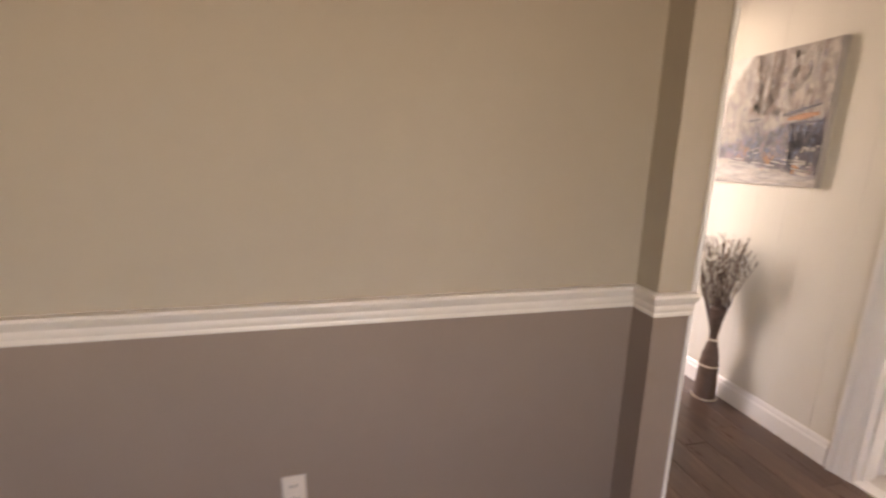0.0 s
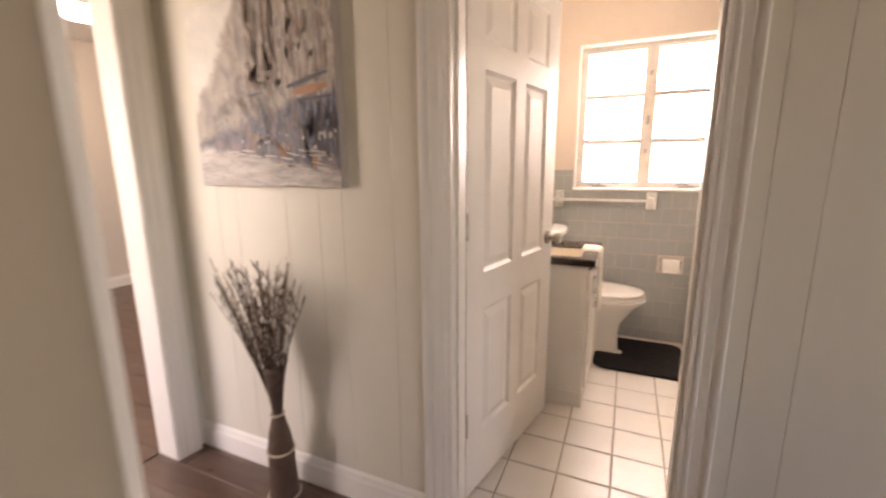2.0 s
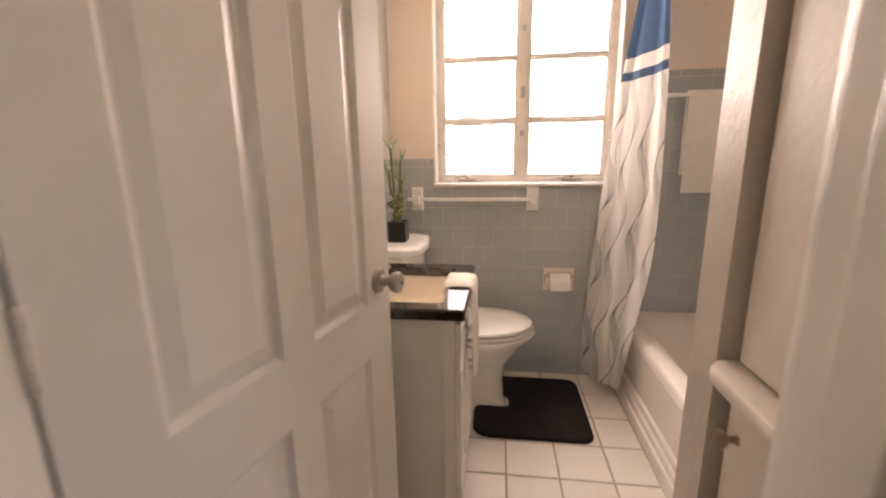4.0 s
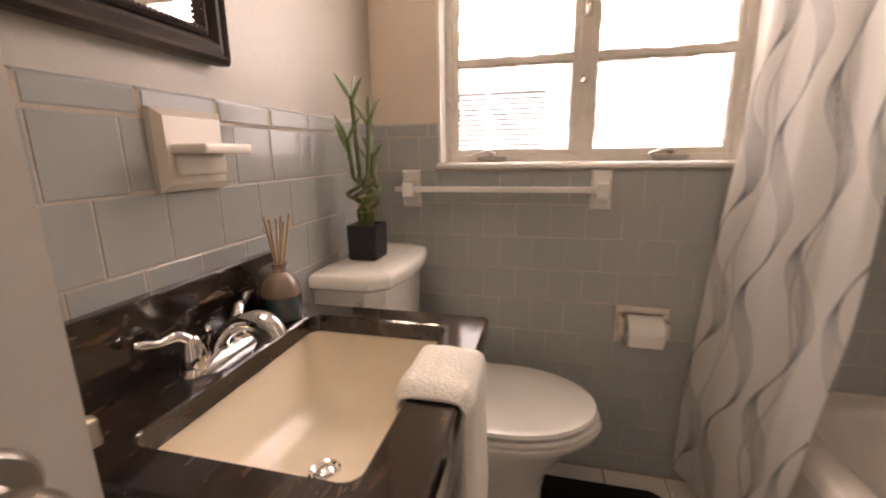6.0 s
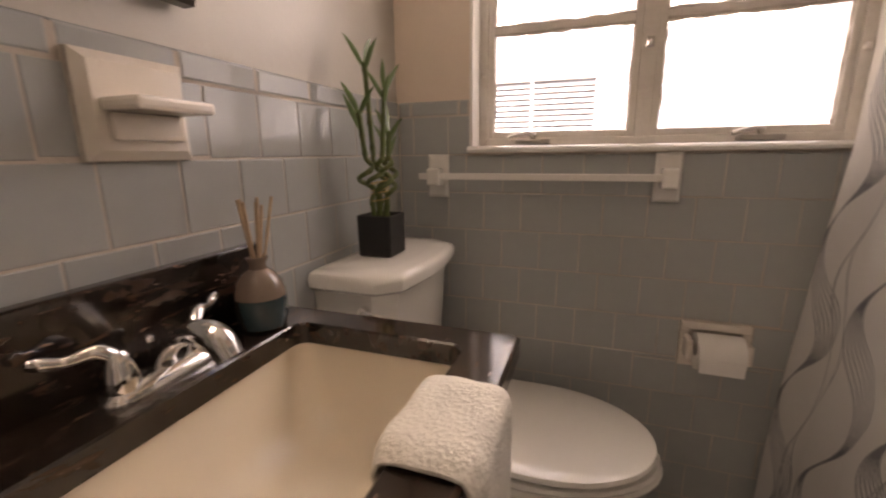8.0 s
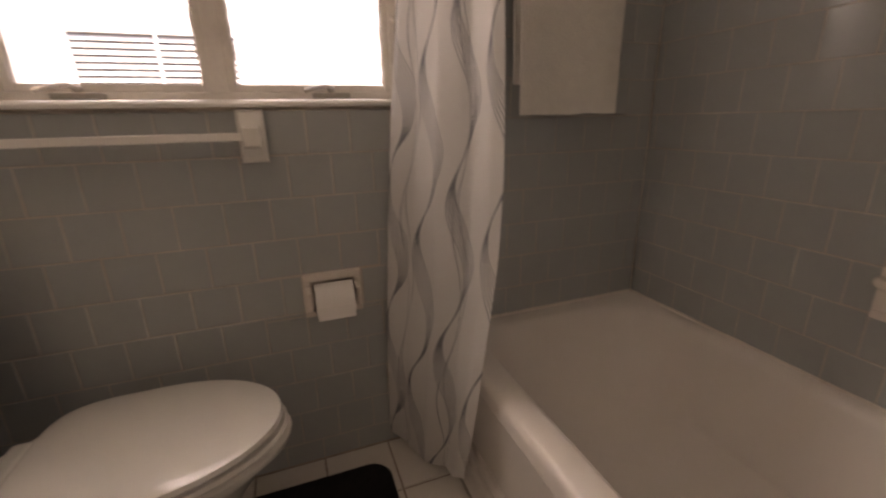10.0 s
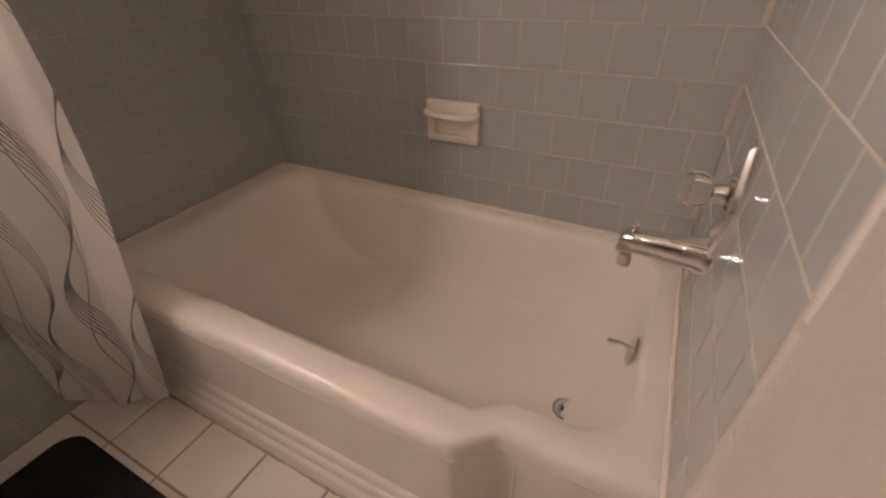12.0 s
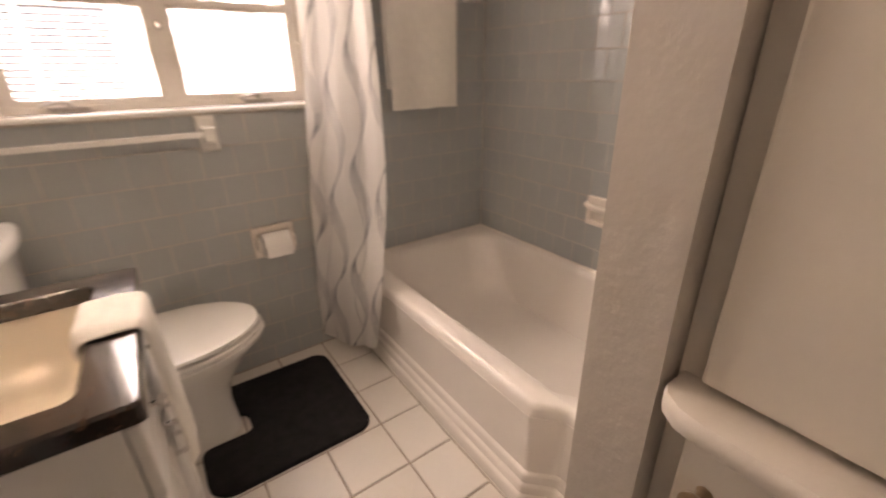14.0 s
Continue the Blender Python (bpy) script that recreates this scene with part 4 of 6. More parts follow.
hand_towel = part("hand_towel", cloth_strip([(0.994, CZ1 - 0.030), (0.992, CZ1 - 0.008), (0.982, CZ1 + 0.002), (0.950, CZ1 + 0.003), (0.916, CZ1 + 0.002), (0.905, CZ1 - 0.006), (0.903, 0.77), (0.902, 0.68), (0.899, 0.58), (0.898, 0.48)][::-1],
                                           2.815, 2.975, 0.013, 3, 0.004), "towel", smooth=True)
tagged(hand_towel, "white textured hand towel draped over the granite edge", "towel")

# reed diffuser
diff = thing("reed_diffuser", (3.040, 1.320, CZ1), "glazed brown and blue ceramic bottle with wooden reeds", "diffuser")
bm = bmesh.new()
lathe(bm, [(0.030, 0.0), (0.036, 0.004), (0.040, 0.02), (0.041, 0.045), (0.040, 0.055)], pose(3.040, 1.320, CZ1), 36, cap=(True, False))
part("bottle_base", bm, "diffuser_blue", diff, "dark blue glazed lower bottle", smooth=True)
bm = bmesh.new()
lathe(bm, [(0.0402, 0.0545), (0.039, 0.062), (0.034, 0.078), (0.024, 0.092), (0.014, 0.099), (0.0125, 0.108), (0.016, 0.114), (0.017, 0.118), (0.013, 0.119), (0.011, 0.10)], pose(3.040, 1.320, CZ1), 36, cap=(False, False))
part("bottle_top", bm, "diffuser", diff, "brown glazed neck", smooth=True)
rnd = random.Random(9)
for k in range(7):
    a = 2 * math.pi * k / 7 + rnd.random()
    lean = 0.018 + 0.018 * rnd.random()
    bm = bmesh.new()
    tube(bm, [(3.040 - 0.006 * math.cos(a), 1.320 - 0.006 * math.sin(a), CZ1 + 0.03), (3.040 + lean * math.cos(a), 1.320 + lean * math.sin(a), CZ1 + 0.20 + 0.02 * rnd.random())], 0.0023, 7)
    part("reed", bm, "reed", diff)

# ceramic toothbrush holder on the tiles
holder = thing("toothbrush_holder", (2.93, YN, 1.09), "white ceramic wall-mounted toothbrush holder", "toothbrush holder")
bm = bmesh.new()
loft(bm, [[(x, YN - d, z) for x, z in ((2.862 + i, 1.081 + i), (3.002 - i, 1.081 + i), (3.002 - i, 1.209 - i), (2.862 + i, 1.209 - i))] for i, d in ((0, -0.002), (0, 0.010), (0.012, 0.020), (0.016, 0.020))])
part("plate", bm, "ceramic_warm", holder, smooth=False)
part("shelf", boxes((2.880, YN - 0.085, 1.139, 2.986, YN - 0.019, 1.155), bev=0.005), "ceramic_warm", holder)
bm = boxes((2.885, YN - 0.034, 1.105, 2.981, YN - 0.019, 1.139), bev=0.006)
part("bracket", bm, "ceramic_warm", holder)

# framed mirror
MX0, MX1, MZ0, MZ1 = 2.48, 3.031, 1.293, 1.95
mirror = thing("mirror", ((MX0 + MX1) / 2, YN - 0.01, MZ0), "wall mirror in a dark wood frame with beaded inner edge", "mirror")


def frame_ring(i0, i1, d0, d1, steps=((0, 0), (1, 1))):
    bm = bmesh.new()
    loops = []
    for i, d in ((i0, 0.0), (i0, d0), ((i0 + i1) / 2, max(d0, d1) + 0.004), (i1, d1), (i1, 0.0), (i0, 0.0)):
        loops.append([(MX0 + i, YN - 0.002 - d, MZ0 + i), (MX1 - i, YN - 0.002 - d, MZ0 + i), (MX1 - i, YN - 0.002 - d, MZ1 - i), (MX0 + i, YN - 0.002 - d, MZ1 - i)])
    loft(bm, loops, cap=(False, False))
    return bm


fr = part("frame", frame_ring(0.0, 0.014, 0.020, 0.026), "frame_dark", mirror)
part("frame_cove", frame_ring(0.0142, 0.040, 0.024, 0.014), "frame_dark", fr)
part("frame_inner", frame_ring(0.0402, 0.054, 0.018, 0.012), "frame_dark", fr)
bm = bmesh.new()
for a, b in (((MX0 + 0.05, MZ0 + 0.05), (MX1 - 0.05, MZ0 + 0.05)), ((MX1 - 0.05, MZ0 + 0.05), (MX1 - 0.05, MZ1 - 0.05)), ((MX1 - 0.05, MZ1 - 0.05), (MX0 + 0.05, MZ1 - 0.05)), ((MX0 + 0.05, MZ1 - 0.05), (MX0 + 0.05, MZ0 + 0.05))):
    n = int(math.hypot(b[0] - a[0], b[1] - a[1]) / 0.009)
    for k in range(n):
        f = k / n
        bmesh.ops.create_icosphere(bm, subdivisions=1, radius=0.0042, matrix=Matrix.Translation((a[0] + (b[0] - a[0]) * f, YN - 0.021, a[1] + (b[1] - a[1]) * f)))
tagged(part("beading", bm, "frame_dark", fr), kind="stuff")
part("glass", boxes((MX0 + 0.045, YN - 0.012, MZ0 + 0.045, MX1 - 0.045, YN - 0.007, MZ1 - 0.045)), "mirror", mirror)

# vanity light above the mirror
lamp = thing("vanity_light", (2.80, YN, 2.06), "vanity light bar with lit frosted glass bell shades", "lamp")
part("back_plate", boxes((2.52, YN - 0.022, 2.02, 3.04, YN - 0.001, 2.10), bev=0.006), "nickel", lamp)
for x in (2.58, 2.98):
    bm = bmesh.new()
    tube(bm, smooth_path([(x, YN - 0.02, 2.06), (x, YN - 0.07, 2.075), (x, YN - 0.105, 2.06), (x, YN - 0.105, 2.03)], 5), 0.008, 10)
    arm = part("arm", bm, "nickel", lamp, smooth=True)
    bm = bmesh.new()
    lathe(bm, [(0.018, 0.0), (0.024, -0.015), (0.030, -0.045), (0.040, -0.080), (0.056, -0.110), (0.054, -0.110), (0.038, -0.078), (0.028, -0.045), (0.020, -0.012)], pose(x, YN - 0.105, 2.035), 28)
    part("shade", bm, "lit", arm, smooth=True)

# ---------------------------------------------------------------- toilet
TX = 3.46
toilet = thing("toilet", (TX, 1.0, 0), "white ceramic toilet with closed lid beside the vanity", "toilet")


def egg(cx, y_tip, y_back, half, z, n=40, back_flat=0.62, square=0.8):
    """An egg-shaped loop with its tip to smaller y and a flatter back."""
    out = []
    ym = y_tip + (y_back - y_tip) * 0.55
    for k in range(n):
        a = 2 * math.pi * k / n
        c, s = math.cos(a), math.sin(a)
        if s < 0:
            out.append(Vector((cx + half * c, ym + (ym - y_tip) * s, z)))
        else:
            out.append(Vector((cx + half * math.copysign(abs(c) ** back_flat, c), ym + (y_back - ym) * abs(s) ** square, z)))
    return out


bm = bmesh.new()
loft(bm, [egg(TX, 0.775, 1.30, 0.132, 0.0), egg(TX, 0.778, 1.30, 0.129, 0.03), egg(TX, 0.785, 1.30, 0.122, 0.12), egg(TX, 0.772, 1.30, 0.128, 0.20), egg(TX, 0.722, 1.29, 0.152, 0.27),
          egg(TX, 0.675, 1.26, 0.172, 0.33), egg(TX, 0.630, 1.24, 0.186, 0.365), egg(TX, 0.625, 1.235, 0.188, 0.380), egg(TX, 0.635, 1.23, 0.180, 0.387)])
part("bowl", bm, "ceramic", toilet, smooth=True)
part("bolt_cap", boxes((TX - 0.118, 1.06, 0.0, TX - 0.095, 1.085, 0.02), bev=0.006), "ceramic", toilet)
bm = bmesh.new()
loft(bm, [egg(TX, 0.636, 1.165, 0.184, 0.3915), egg(TX, 0.630, 1.167, 0.189, 0.400), egg(TX, 0.634, 1.166, 0.187, 0.409), egg(TX, 0.645, 1.16, 0.178, 0.4105)])
part("seat", bm, "ceramic", toilet, smooth=True)
bm = bmesh.new()
loft(bm, [egg(TX, 0.644, 1.120, 0.182, 0.4165, 40, 0.5, 0.4), egg(TX, 0.639, 1.123, 0.188, 0.423, 40, 0.5, 0.4), egg(TX, 0.642, 1.121, 0.185, 0.433, 40, 0.5, 0.4), egg(TX, 0.660, 1.112, 0.170, 0.4375, 40, 0.5, 0.4), egg(TX, 0.74, 1.06, 0.10, 0.4395, 40, 0.5, 0.4)])
part("lid", bm, "ceramic", toilet, smooth=True)
part("hinge_block", boxes((TX - 0.085, 1.126, 0.392, TX + 0.085, 1.165, 0.428), bev=0.008), "ceramic", toilet)


def tank_loop(hw, yb, yf, bow, z, n=12):
    out = [Vector((TX - hw, yb, z)), Vector((TX - hw, yf + 0.045, z)), Vector((TX - hw + 0.03, yf + 0.012, z))]
    for k in range(n + 1):
        f = k / n
        out.append(Vector((TX - hw * 0.82 + 1.64 * hw * f, yf - bow * math.sin(math.pi * f), z)))
    return out + [Vector((TX + hw - 0.03, yf + 0.012, z)), Vector((TX + hw, yf + 0.045, z)), Vector((TX + hw, yb, z))]


YT = YN - 0.006
bm = bmesh.new()
loft(bm, [tank_loop(0.168, YT, 1.225, 0.010, 0.40), tank_loop(0.178, YT, 1.215, 0.012, 0.50), tank_loop(0.193, YT, 1.200, 0.014, 0.792)])
tank = part("tank", bm, "ceramic", toilet, smooth=True)
bm = bmesh.new()
loft(bm, [tank_loop(0.200, YT, 1.190, 0.018, 0.794), tank_loop(0.212, YT, 1.180, 0.020, 0.804), tank_loop(0.214, YT, 1.178, 0.020, 0.824), tank_loop(0.209, YT - 0.002, 1.183, 0.020, 0.835), tank_loop(0.196, YT - 0.008, 1.195, 0.020, 0.841), tank_loop(0.156, YT - 0.03, 1.230, 0.016, 0.843)])
part("tank_lid", bm, "ceramic", toilet, smooth=True)
bm = bmesh.new()
tube(bm, [(TX - 0.186, 1.262, 0.757), (TX - 0.208, 1.262, 0.757)], 0.011, 12)
tube(bm, smooth_path([(TX - 0.204, 1.262, 0.757), (TX - 0.210, 1.235, 0.755), (TX - 0.210, 1.205, 0.748)], 4), 0.006, 10)
part("flush_lever", bm, "chrome", tank, smooth=True)

# lucky bamboo in a black cube pot on the tank
PXC, PYC, PZ = 3.435, 1.302, 0.8435
bamboo = thing("lucky_bamboo", (PXC, PYC, PZ), "curled lucky bamboo in a black cube pot on the tank", "plant")
bm = bmesh.new()
hw = 0.043
loft(bm, [rounded(PXC, PYC, hw - 0.003, hw - 0.003, 0.005, PZ), rounded(PXC, PYC, hw, hw, 0.005, PZ + 0.003), rounded(PXC, PYC, hw + 0.001, hw + 0.001, 0.005, PZ + 0.098), rounded(PXC, PYC, hw - 0.002, hw - 0.002, 0.004, PZ + 0.1), rounded(PXC, PYC, hw - 0.005, hw - 0.005, 0.004, PZ + 0.098), rounded(PXC, PYC, hw - 0.006, hw - 0.006, 0.004, PZ + 0.088)], cap=(True, True))
part("pot", bm, "pot_black", bamboo)
rnd = random.Random(21)


def leaf_blade(bm, p, way, length, width, droop):
    way = Vector(way).normalized()
    side = way.cross(Vector((0.3, 0.9, 0.2))).normalized()
    rows = []
    n = 8
    for k in range(n + 1):
        f = k / n
        c = Vector(p) + way * length * f - Vector((0, 0, droop * f * f * length))
        w = width * math.sin(math.pi * min(1, 0.12 + 0.88 * f)) * (1 - 0.3 * f)
        up = side.cross(way) * 0.25 * w
        rows.append([bm.verts.new(c - side * w + up), bm.verts.new(c), bm.verts.new(c + side * w + up)])
    for a, b in zip(rows, rows[1:]):
        for i in range(2):
            bm.faces.new((a[i], a[i + 1], b[i + 1], b[i]))


stalks = [(0.012, 0.010, 0.36, 0.0, -0.02, 0.012), (-0.012, -0.004, 0.30, 2.1, 0.012, -0.018), (0.004, -0.014, 0.21, 4.0, 0.02, -0.004), (-0.006, 0.014, 0.25, 5.2, -0.024, 0.016), (0.016, -0.004, 0.17, 1.0, 0.03, 0.0)]
for sx, sy, h, ph, lx, ly in stalks:
    pts, n = [], 44
    for k in range(n + 1):
        f = k / n
        curl = max(0.0, math.sin(math.pi * min(1, max(0, (f * h - 0.05) / 0.10)))) if f * h < 0.15 else 0.0
        a = ph + f * h * 95
        pts.append((PXC + sx + lx * f + 0.023 * curl * math.cos(a), PYC + sy + ly * f + 0.023 * curl * math.sin(a), PZ + 0.085 + h * f))
    rs = [0.0058 + (0.0016 if k % 7 == 0 else 0) for k in range(n + 1)]
    bm = bmesh.new()
    tube(bm, pts, rs, 8)
    st = part("stalk", bm, "bamboo", bamboo, smooth=True)
    tip = pts[-1]
    for j in range(3 + (h > 0.24)):
        bm = bmesh.new()
        a = ph * 1.7 + j * 2.2
        leaf_blade(bm, (tip[0], tip[1], tip[2] - 0.012 * j), (0.5 * math.cos(a), 0.5 * math.sin(a), 1.1), 0.085 + 0.035 * rnd.random(), 0.0085, 0.25)
        part("leaf", bm, "leaf", st, smooth=True)
bm = bmesh.new()
for z in (0.125, 0.150):
    pts = [(PXC + 0.021 * math.cos(a), PYC + 0.021 * math.sin(a), PZ + z + 0.001 * k) for k, a in enumerate(2 * math.pi * j / 18 for j in range(37))]
    tube(bm, pts, 0.0013, 6)
part("gold_tie", bm, "gold", bamboo)

# ---------------------------------------------------------------- wall fittings
def bar_bracket(y, parent):
    bm = bmesh.new()
    z0, z1 = 0.955, 1.083
    loft(bm, [[(XW - d, y - 0.032 + i, z0 + i), (XW - d, y + 0.032 - i, z0 + i), (XW - d, y + 0.032 - i, z1 - i), (XW - d, y - 0.032 + i, z1 - i)] for i, d in ((0, -0.003), (0, 0.008), (0.006, 0.014), (0.010, 0.015))])
    box(bm, XW - 0.062, y - 0.020, 0.992, XW - 0.014, y + 0.020, 1.044, bev=0.007)
    return part("bracket", bm, "ceramic", parent, "white ceramic bracket")


rail_1 = thing("towel_bar", (XW - 0.04, 0.93, 1.0), "empty white towel bar on ceramic brackets", "towel bar")
bar_bracket(1.262, rail_1)
bar_bracket(0.635, rail_1)
part("bar", boxes((XW - 0.052, 0.612, 1.010, XW - 0.036, 1.310, 1.029), bev=0.003), "ceramic", rail_1)

tp = thing("toilet_paper_holder", (XW, 0.48, 0.55), "recessed cream ceramic toilet paper holder with a white roll", "paper holder")
ty0, ty1, tz0, tz1 = 0.401, 0.564, 0.510, 0.638
bm = boxes((XW - 0.016, ty0, tz1 - 0.022, XW + 0.004, ty1, tz1), (XW - 0.016, ty0, tz0, XW + 0.004, ty1, tz0 + 0.018), (XW - 0.016, ty0, tz0 + 0.018, XW + 0.004, ty0 + 0.02, tz1 - 0.022), (XW - 0.016, ty1 - 0.02, tz0 + 0.018, XW + 0.004, ty1, tz1 - 0.022), bev=0.004)
part("surround", bm, "ceramic_warm", tp)
for y in (ty0 + 0.006, ty1 - 0.022):
    part("arm", boxes((XW - 0.068, y, 0.550, XW - 0.014, y + 0.016, 0.604), bev=0.006), "ceramic_warm", tp)
bm = bmesh.new()
lathe(bm, [(0.016, 0.0), (0.048, 0.0), (0.048, 0.104), (0.016, 0.102), (0.016, 0.0)], pose(XW - 0.056, 0.431, 0.574, -90, 0, 0), 36, cap=(False, False))
roll = part("paper_roll", bm, "paper", tp, "white toilet paper roll", smooth=True)
part("paper_end", boxes((XW - 0.1055, 0.433, 0.535, XW - 0.103, 0.533, 0.574), bev=0.0005), "paper", roll)

rail_2 = thing("towel_rail", (XW - 0.05, -0.25, 1.49), "white towel bar inside the bathtub alcove", "towel bar")
for y in (0.10, -0.535):
    part("bracket", boxes((XW - 0.084, y - 0.025, 1.492, XW + 0.002, y + 0.025, 1.542), bev=0.008), "ceramic", rail_2)
bm = bmesh.new()
tube(bm, [(XW - 0.066, 0.12, 1.517), (XW - 0.066, -0.56, 1.517)], 0.010, 14)
part("bar", bm, "ceramic", rail_2, smooth=True)


def hanging_towel():
    """A bath towel folded over the bar, its back layer a little longer at one side."""
    bm = bmesh.new()
    y0, y1 = -0.068, -0.412
    prof = [(-0.010, 1.14), (-0.012, 1.33), (-0.013, 1.487), (-0.008, 1.524), (0.0, 1.531), (0.010, 1.524), (0.014, 1.487), (0.017, 1.27), (0.019, 1.056)]
    pts = smooth_path([(o, 0, z) for o, z in prof], 6)
    n, nk = len(pts), 26
    grid = []
    for i, p in enumerate(pts):
        row = []
        for k in range(nk + 1):
            f = k / nk
            fall = max(0, 1.487 - p.z)
            fold = 0.006 * math.sin(f * 9 + 1) * min(1, fall * 5)
            out = -0.066 - p.x - (fold if i > n / 2 else -fold * 0.3)
            z = p.z + (0.006 * noise.noise(Vector((f * 5, 0, 2))) if i == n - 1 else 0)
            row.append(Vector((XW + out, y0 + (y1 - y0) * f + 0.012 * (f - 0.5) * fall, z)))
        grid.append(row)
    th = 0.006
    top = [[bm.verts.new(v) for v in r] for r in grid]
    for i in range(n - 1):
        for k in range(nk):
            bm.faces.new((top[i][k], top[i][k + 1], top[i + 1][k + 1], top[i + 1][k]))
    bmesh.ops.recalc_face_normals(bm, faces=bm.faces)
    bmesh.ops.solidify(bm, geom=list(bm.faces), thickness=-th)
    return bm


tagged(part("bath_towel", hanging_towel(), "towel", smooth=True), "white cotton bath towel folded over the alcove bar", "towel")

soap = thing("soap_dish", (2.966, YB, 0.65), "cream ceramic recessed soap dish with grab bar", "soap dish")
sx0, sx1, sz0, sz1 = 2.878, 3.046, 0.601, 0.722
bm = boxes((sx0, YB - 0.003, sz1 - 0.034, sx1, YB + 0.020, sz1), (sx0, YB - 0.003, sz0, sx1, YB + 0.020, sz0 + 0.020), (sx0, YB - 0.003, sz0 + 0.020, sx0 + 0.025, YB + 0.020, sz1 - 0.034), (sx1 - 0.025, YB - 0.003, sz0 + 0.020, sx1, YB + 0.020, sz1 - 0.034), bev=0.004)
part("surround", bm, "ceramic_warm", soap)
part("recess", boxes((sx0 + 0.02, YB - 0.006, sz0 + 0.015, sx1 - 0.02, YB - 0.0005, sz1 - 0.03)), "ceramic_warm", soap)
bm = bmesh.new()
tube(bm, smooth_path([(sx0 + 0.005, YB + 0.010, sz1 - 0.030), (sx0 + 0.014, YB + 0.040, sz1 - 0.034), ((sx0 + sx1) / 2, YB + 0.048, sz1 - 0.036), (sx1 - 0.014, YB + 0.040, sz1 - 0.034), (sx1 - 0.005, YB + 0.010, sz1 - 0.030)], 5), 0.011, 12)
part("grab_bar", bm, "ceramic_warm", soap, smooth=True)

# ---------------------------------------------------------------- bathtub
tub = thing("bathtub", (3.0, -0.24, 0), "cream enamelled alcove bathtub with ribbed apron", "bathtub")
TY1 = 0.150


def tub_front(x):
    """The apron's front line: it steps back near the tap end."""
    k = min(1, max(0, (2.588 - x) / 0.068))
    k = 0.75 * k + 0.25 * k * k * (3 - 2 * k)
    return TY1 - 0.062 * k


def tub_rim_loop(inset_f, inset_b, inset_l, inset_r, r, z, n=10, follow=True):
    """A rounded loop inside the tub's outline; l is the window end."""
    x0, x1 = XE + 0.002 + inset_r, XW - 0.002 - inset_l
    y0, y1 = YB + 0.002 + inset_b, TY1 - inset_f
    out = []
    for cx, cy, a0 in ((x1 - r, y1 - r, 0), (x0 + r, y1 - r, 90), (x0 + r, y0 + r, 180), (x1 - r, y0 + r, 270)):
        for k in range(n + 1):
            a = radians(a0 + 90 * k / n)
            out.append(Vector((cx + r * math.cos(a), cy + r * math.sin(a), z)))
        if a0 == 0:
            for k in range(1, 90):
                f = k / 90
                out.append(Vector((x1 - r + (x0 + r - x1 + r) * f, y1, z)))
    for p in out:
        w = min(1, max(0, (p.y - (YB + TY1) / 2) / ((TY1 - YB) / 2)))
        if follow:
            p.y -= (TY1 - tub_front(p.x)) * w
    return out


bm = bmesh.new()
Z = TUBZ
loops = [tub_rim_loop(-0.004, 0, 0, 0, 0.006, Z - 0.045), tub_rim_loop(-0.002, 0, 0, 0, 0.006, Z - 0.020), tub_rim_loop(0.006, 0, 0, 0, 0.008, Z - 0.006), tub_rim_loop(0.018, 0.002, 0.002, 0.002, 0.012, Z),
         tub_rim_loop(0.070, 0.030, 0.055, 0.046, 0.10, Z + 0.001), tub_rim_loop(0.083, 0.042, 0.072, 0.056, 0.12, Z - 0.006), tub_rim_loop(0.092, 0.050, 0.088, 0.062, 0.13, Z - 0.025),
         tub_rim_loop(0.108, 0.064, 0.140, 0.072, 0.14, Z - 0.12), tub_rim_loop(0.128, 0.082, 0.215, 0.088, 0.15, Z - 0.23, follow=False), tub_rim_loop(0.150, 0.105, 0.275, 0.135, 0.15, Z - 0.285, follow=False), tub_rim_loop(0.19, 0.15, 0.36, 0.19, 0.13, Z - 0.303, follow=False),
         tub_rim_loop(0.30, 0.27, 0.6, 0.4, 0.08, Z - 0.307, follow=False)]
loft(bm, loops, cap=(False, True))
part("basin", bm, "tub", tub, smooth=True)
bm = bmesh.new()
prof = [(0.004, Z - 0.046), (0.002, Z - 0.10), (0.0, 0.14), (0.008, 0.134), (0.010, 0.128), (0.010, 0.100), (0.018, 0.094), (0.020, 0.088), (0.020, 0.064), (0.028, 0.058), (0.030, 0.052), (0.030, 0.0), (-0.03, 0.0), (-0.03, Z - 0.046)]
loops = []
for k in range(181):
    x = XW - 0.002 - (XW - XE - 0.004) * k / 180
    loops.append([(x, tub_front(x) + o, z) for o, z in prof])
loft(bm, loops)
part("apron", bm, "tub", tub, smooth=True)
bm = boxes((XE + 0.03, tub_front(2.3) - 0.004, 0.175, 2.49, tub_front(2.3) + 0.0045, 0.181), (2.484, tub_front(2.3) - 0.004, 0.181, 2.49, tub_front(2.3) + 0.0045, 0.315), bev=0.002)
part("apron_bead", bm, "tub", tub)
bm = bmesh.new()
crn = random.Random(18)
pts = [(x, tub_front(x) + 0.030, 0.002) for x in (XW - 0.02 - (XW - XE - 0.03) * k / 120 for k in range(121))]
tube(bm, pts, [0.004 + 0.003 * crn.random() for _ in pts], 6)
part("floor_caulk", bm, "grout", tub, "brown stained caulk line at the floor", smooth=True)
bm = bmesh.new()
crn = random.Random(8)
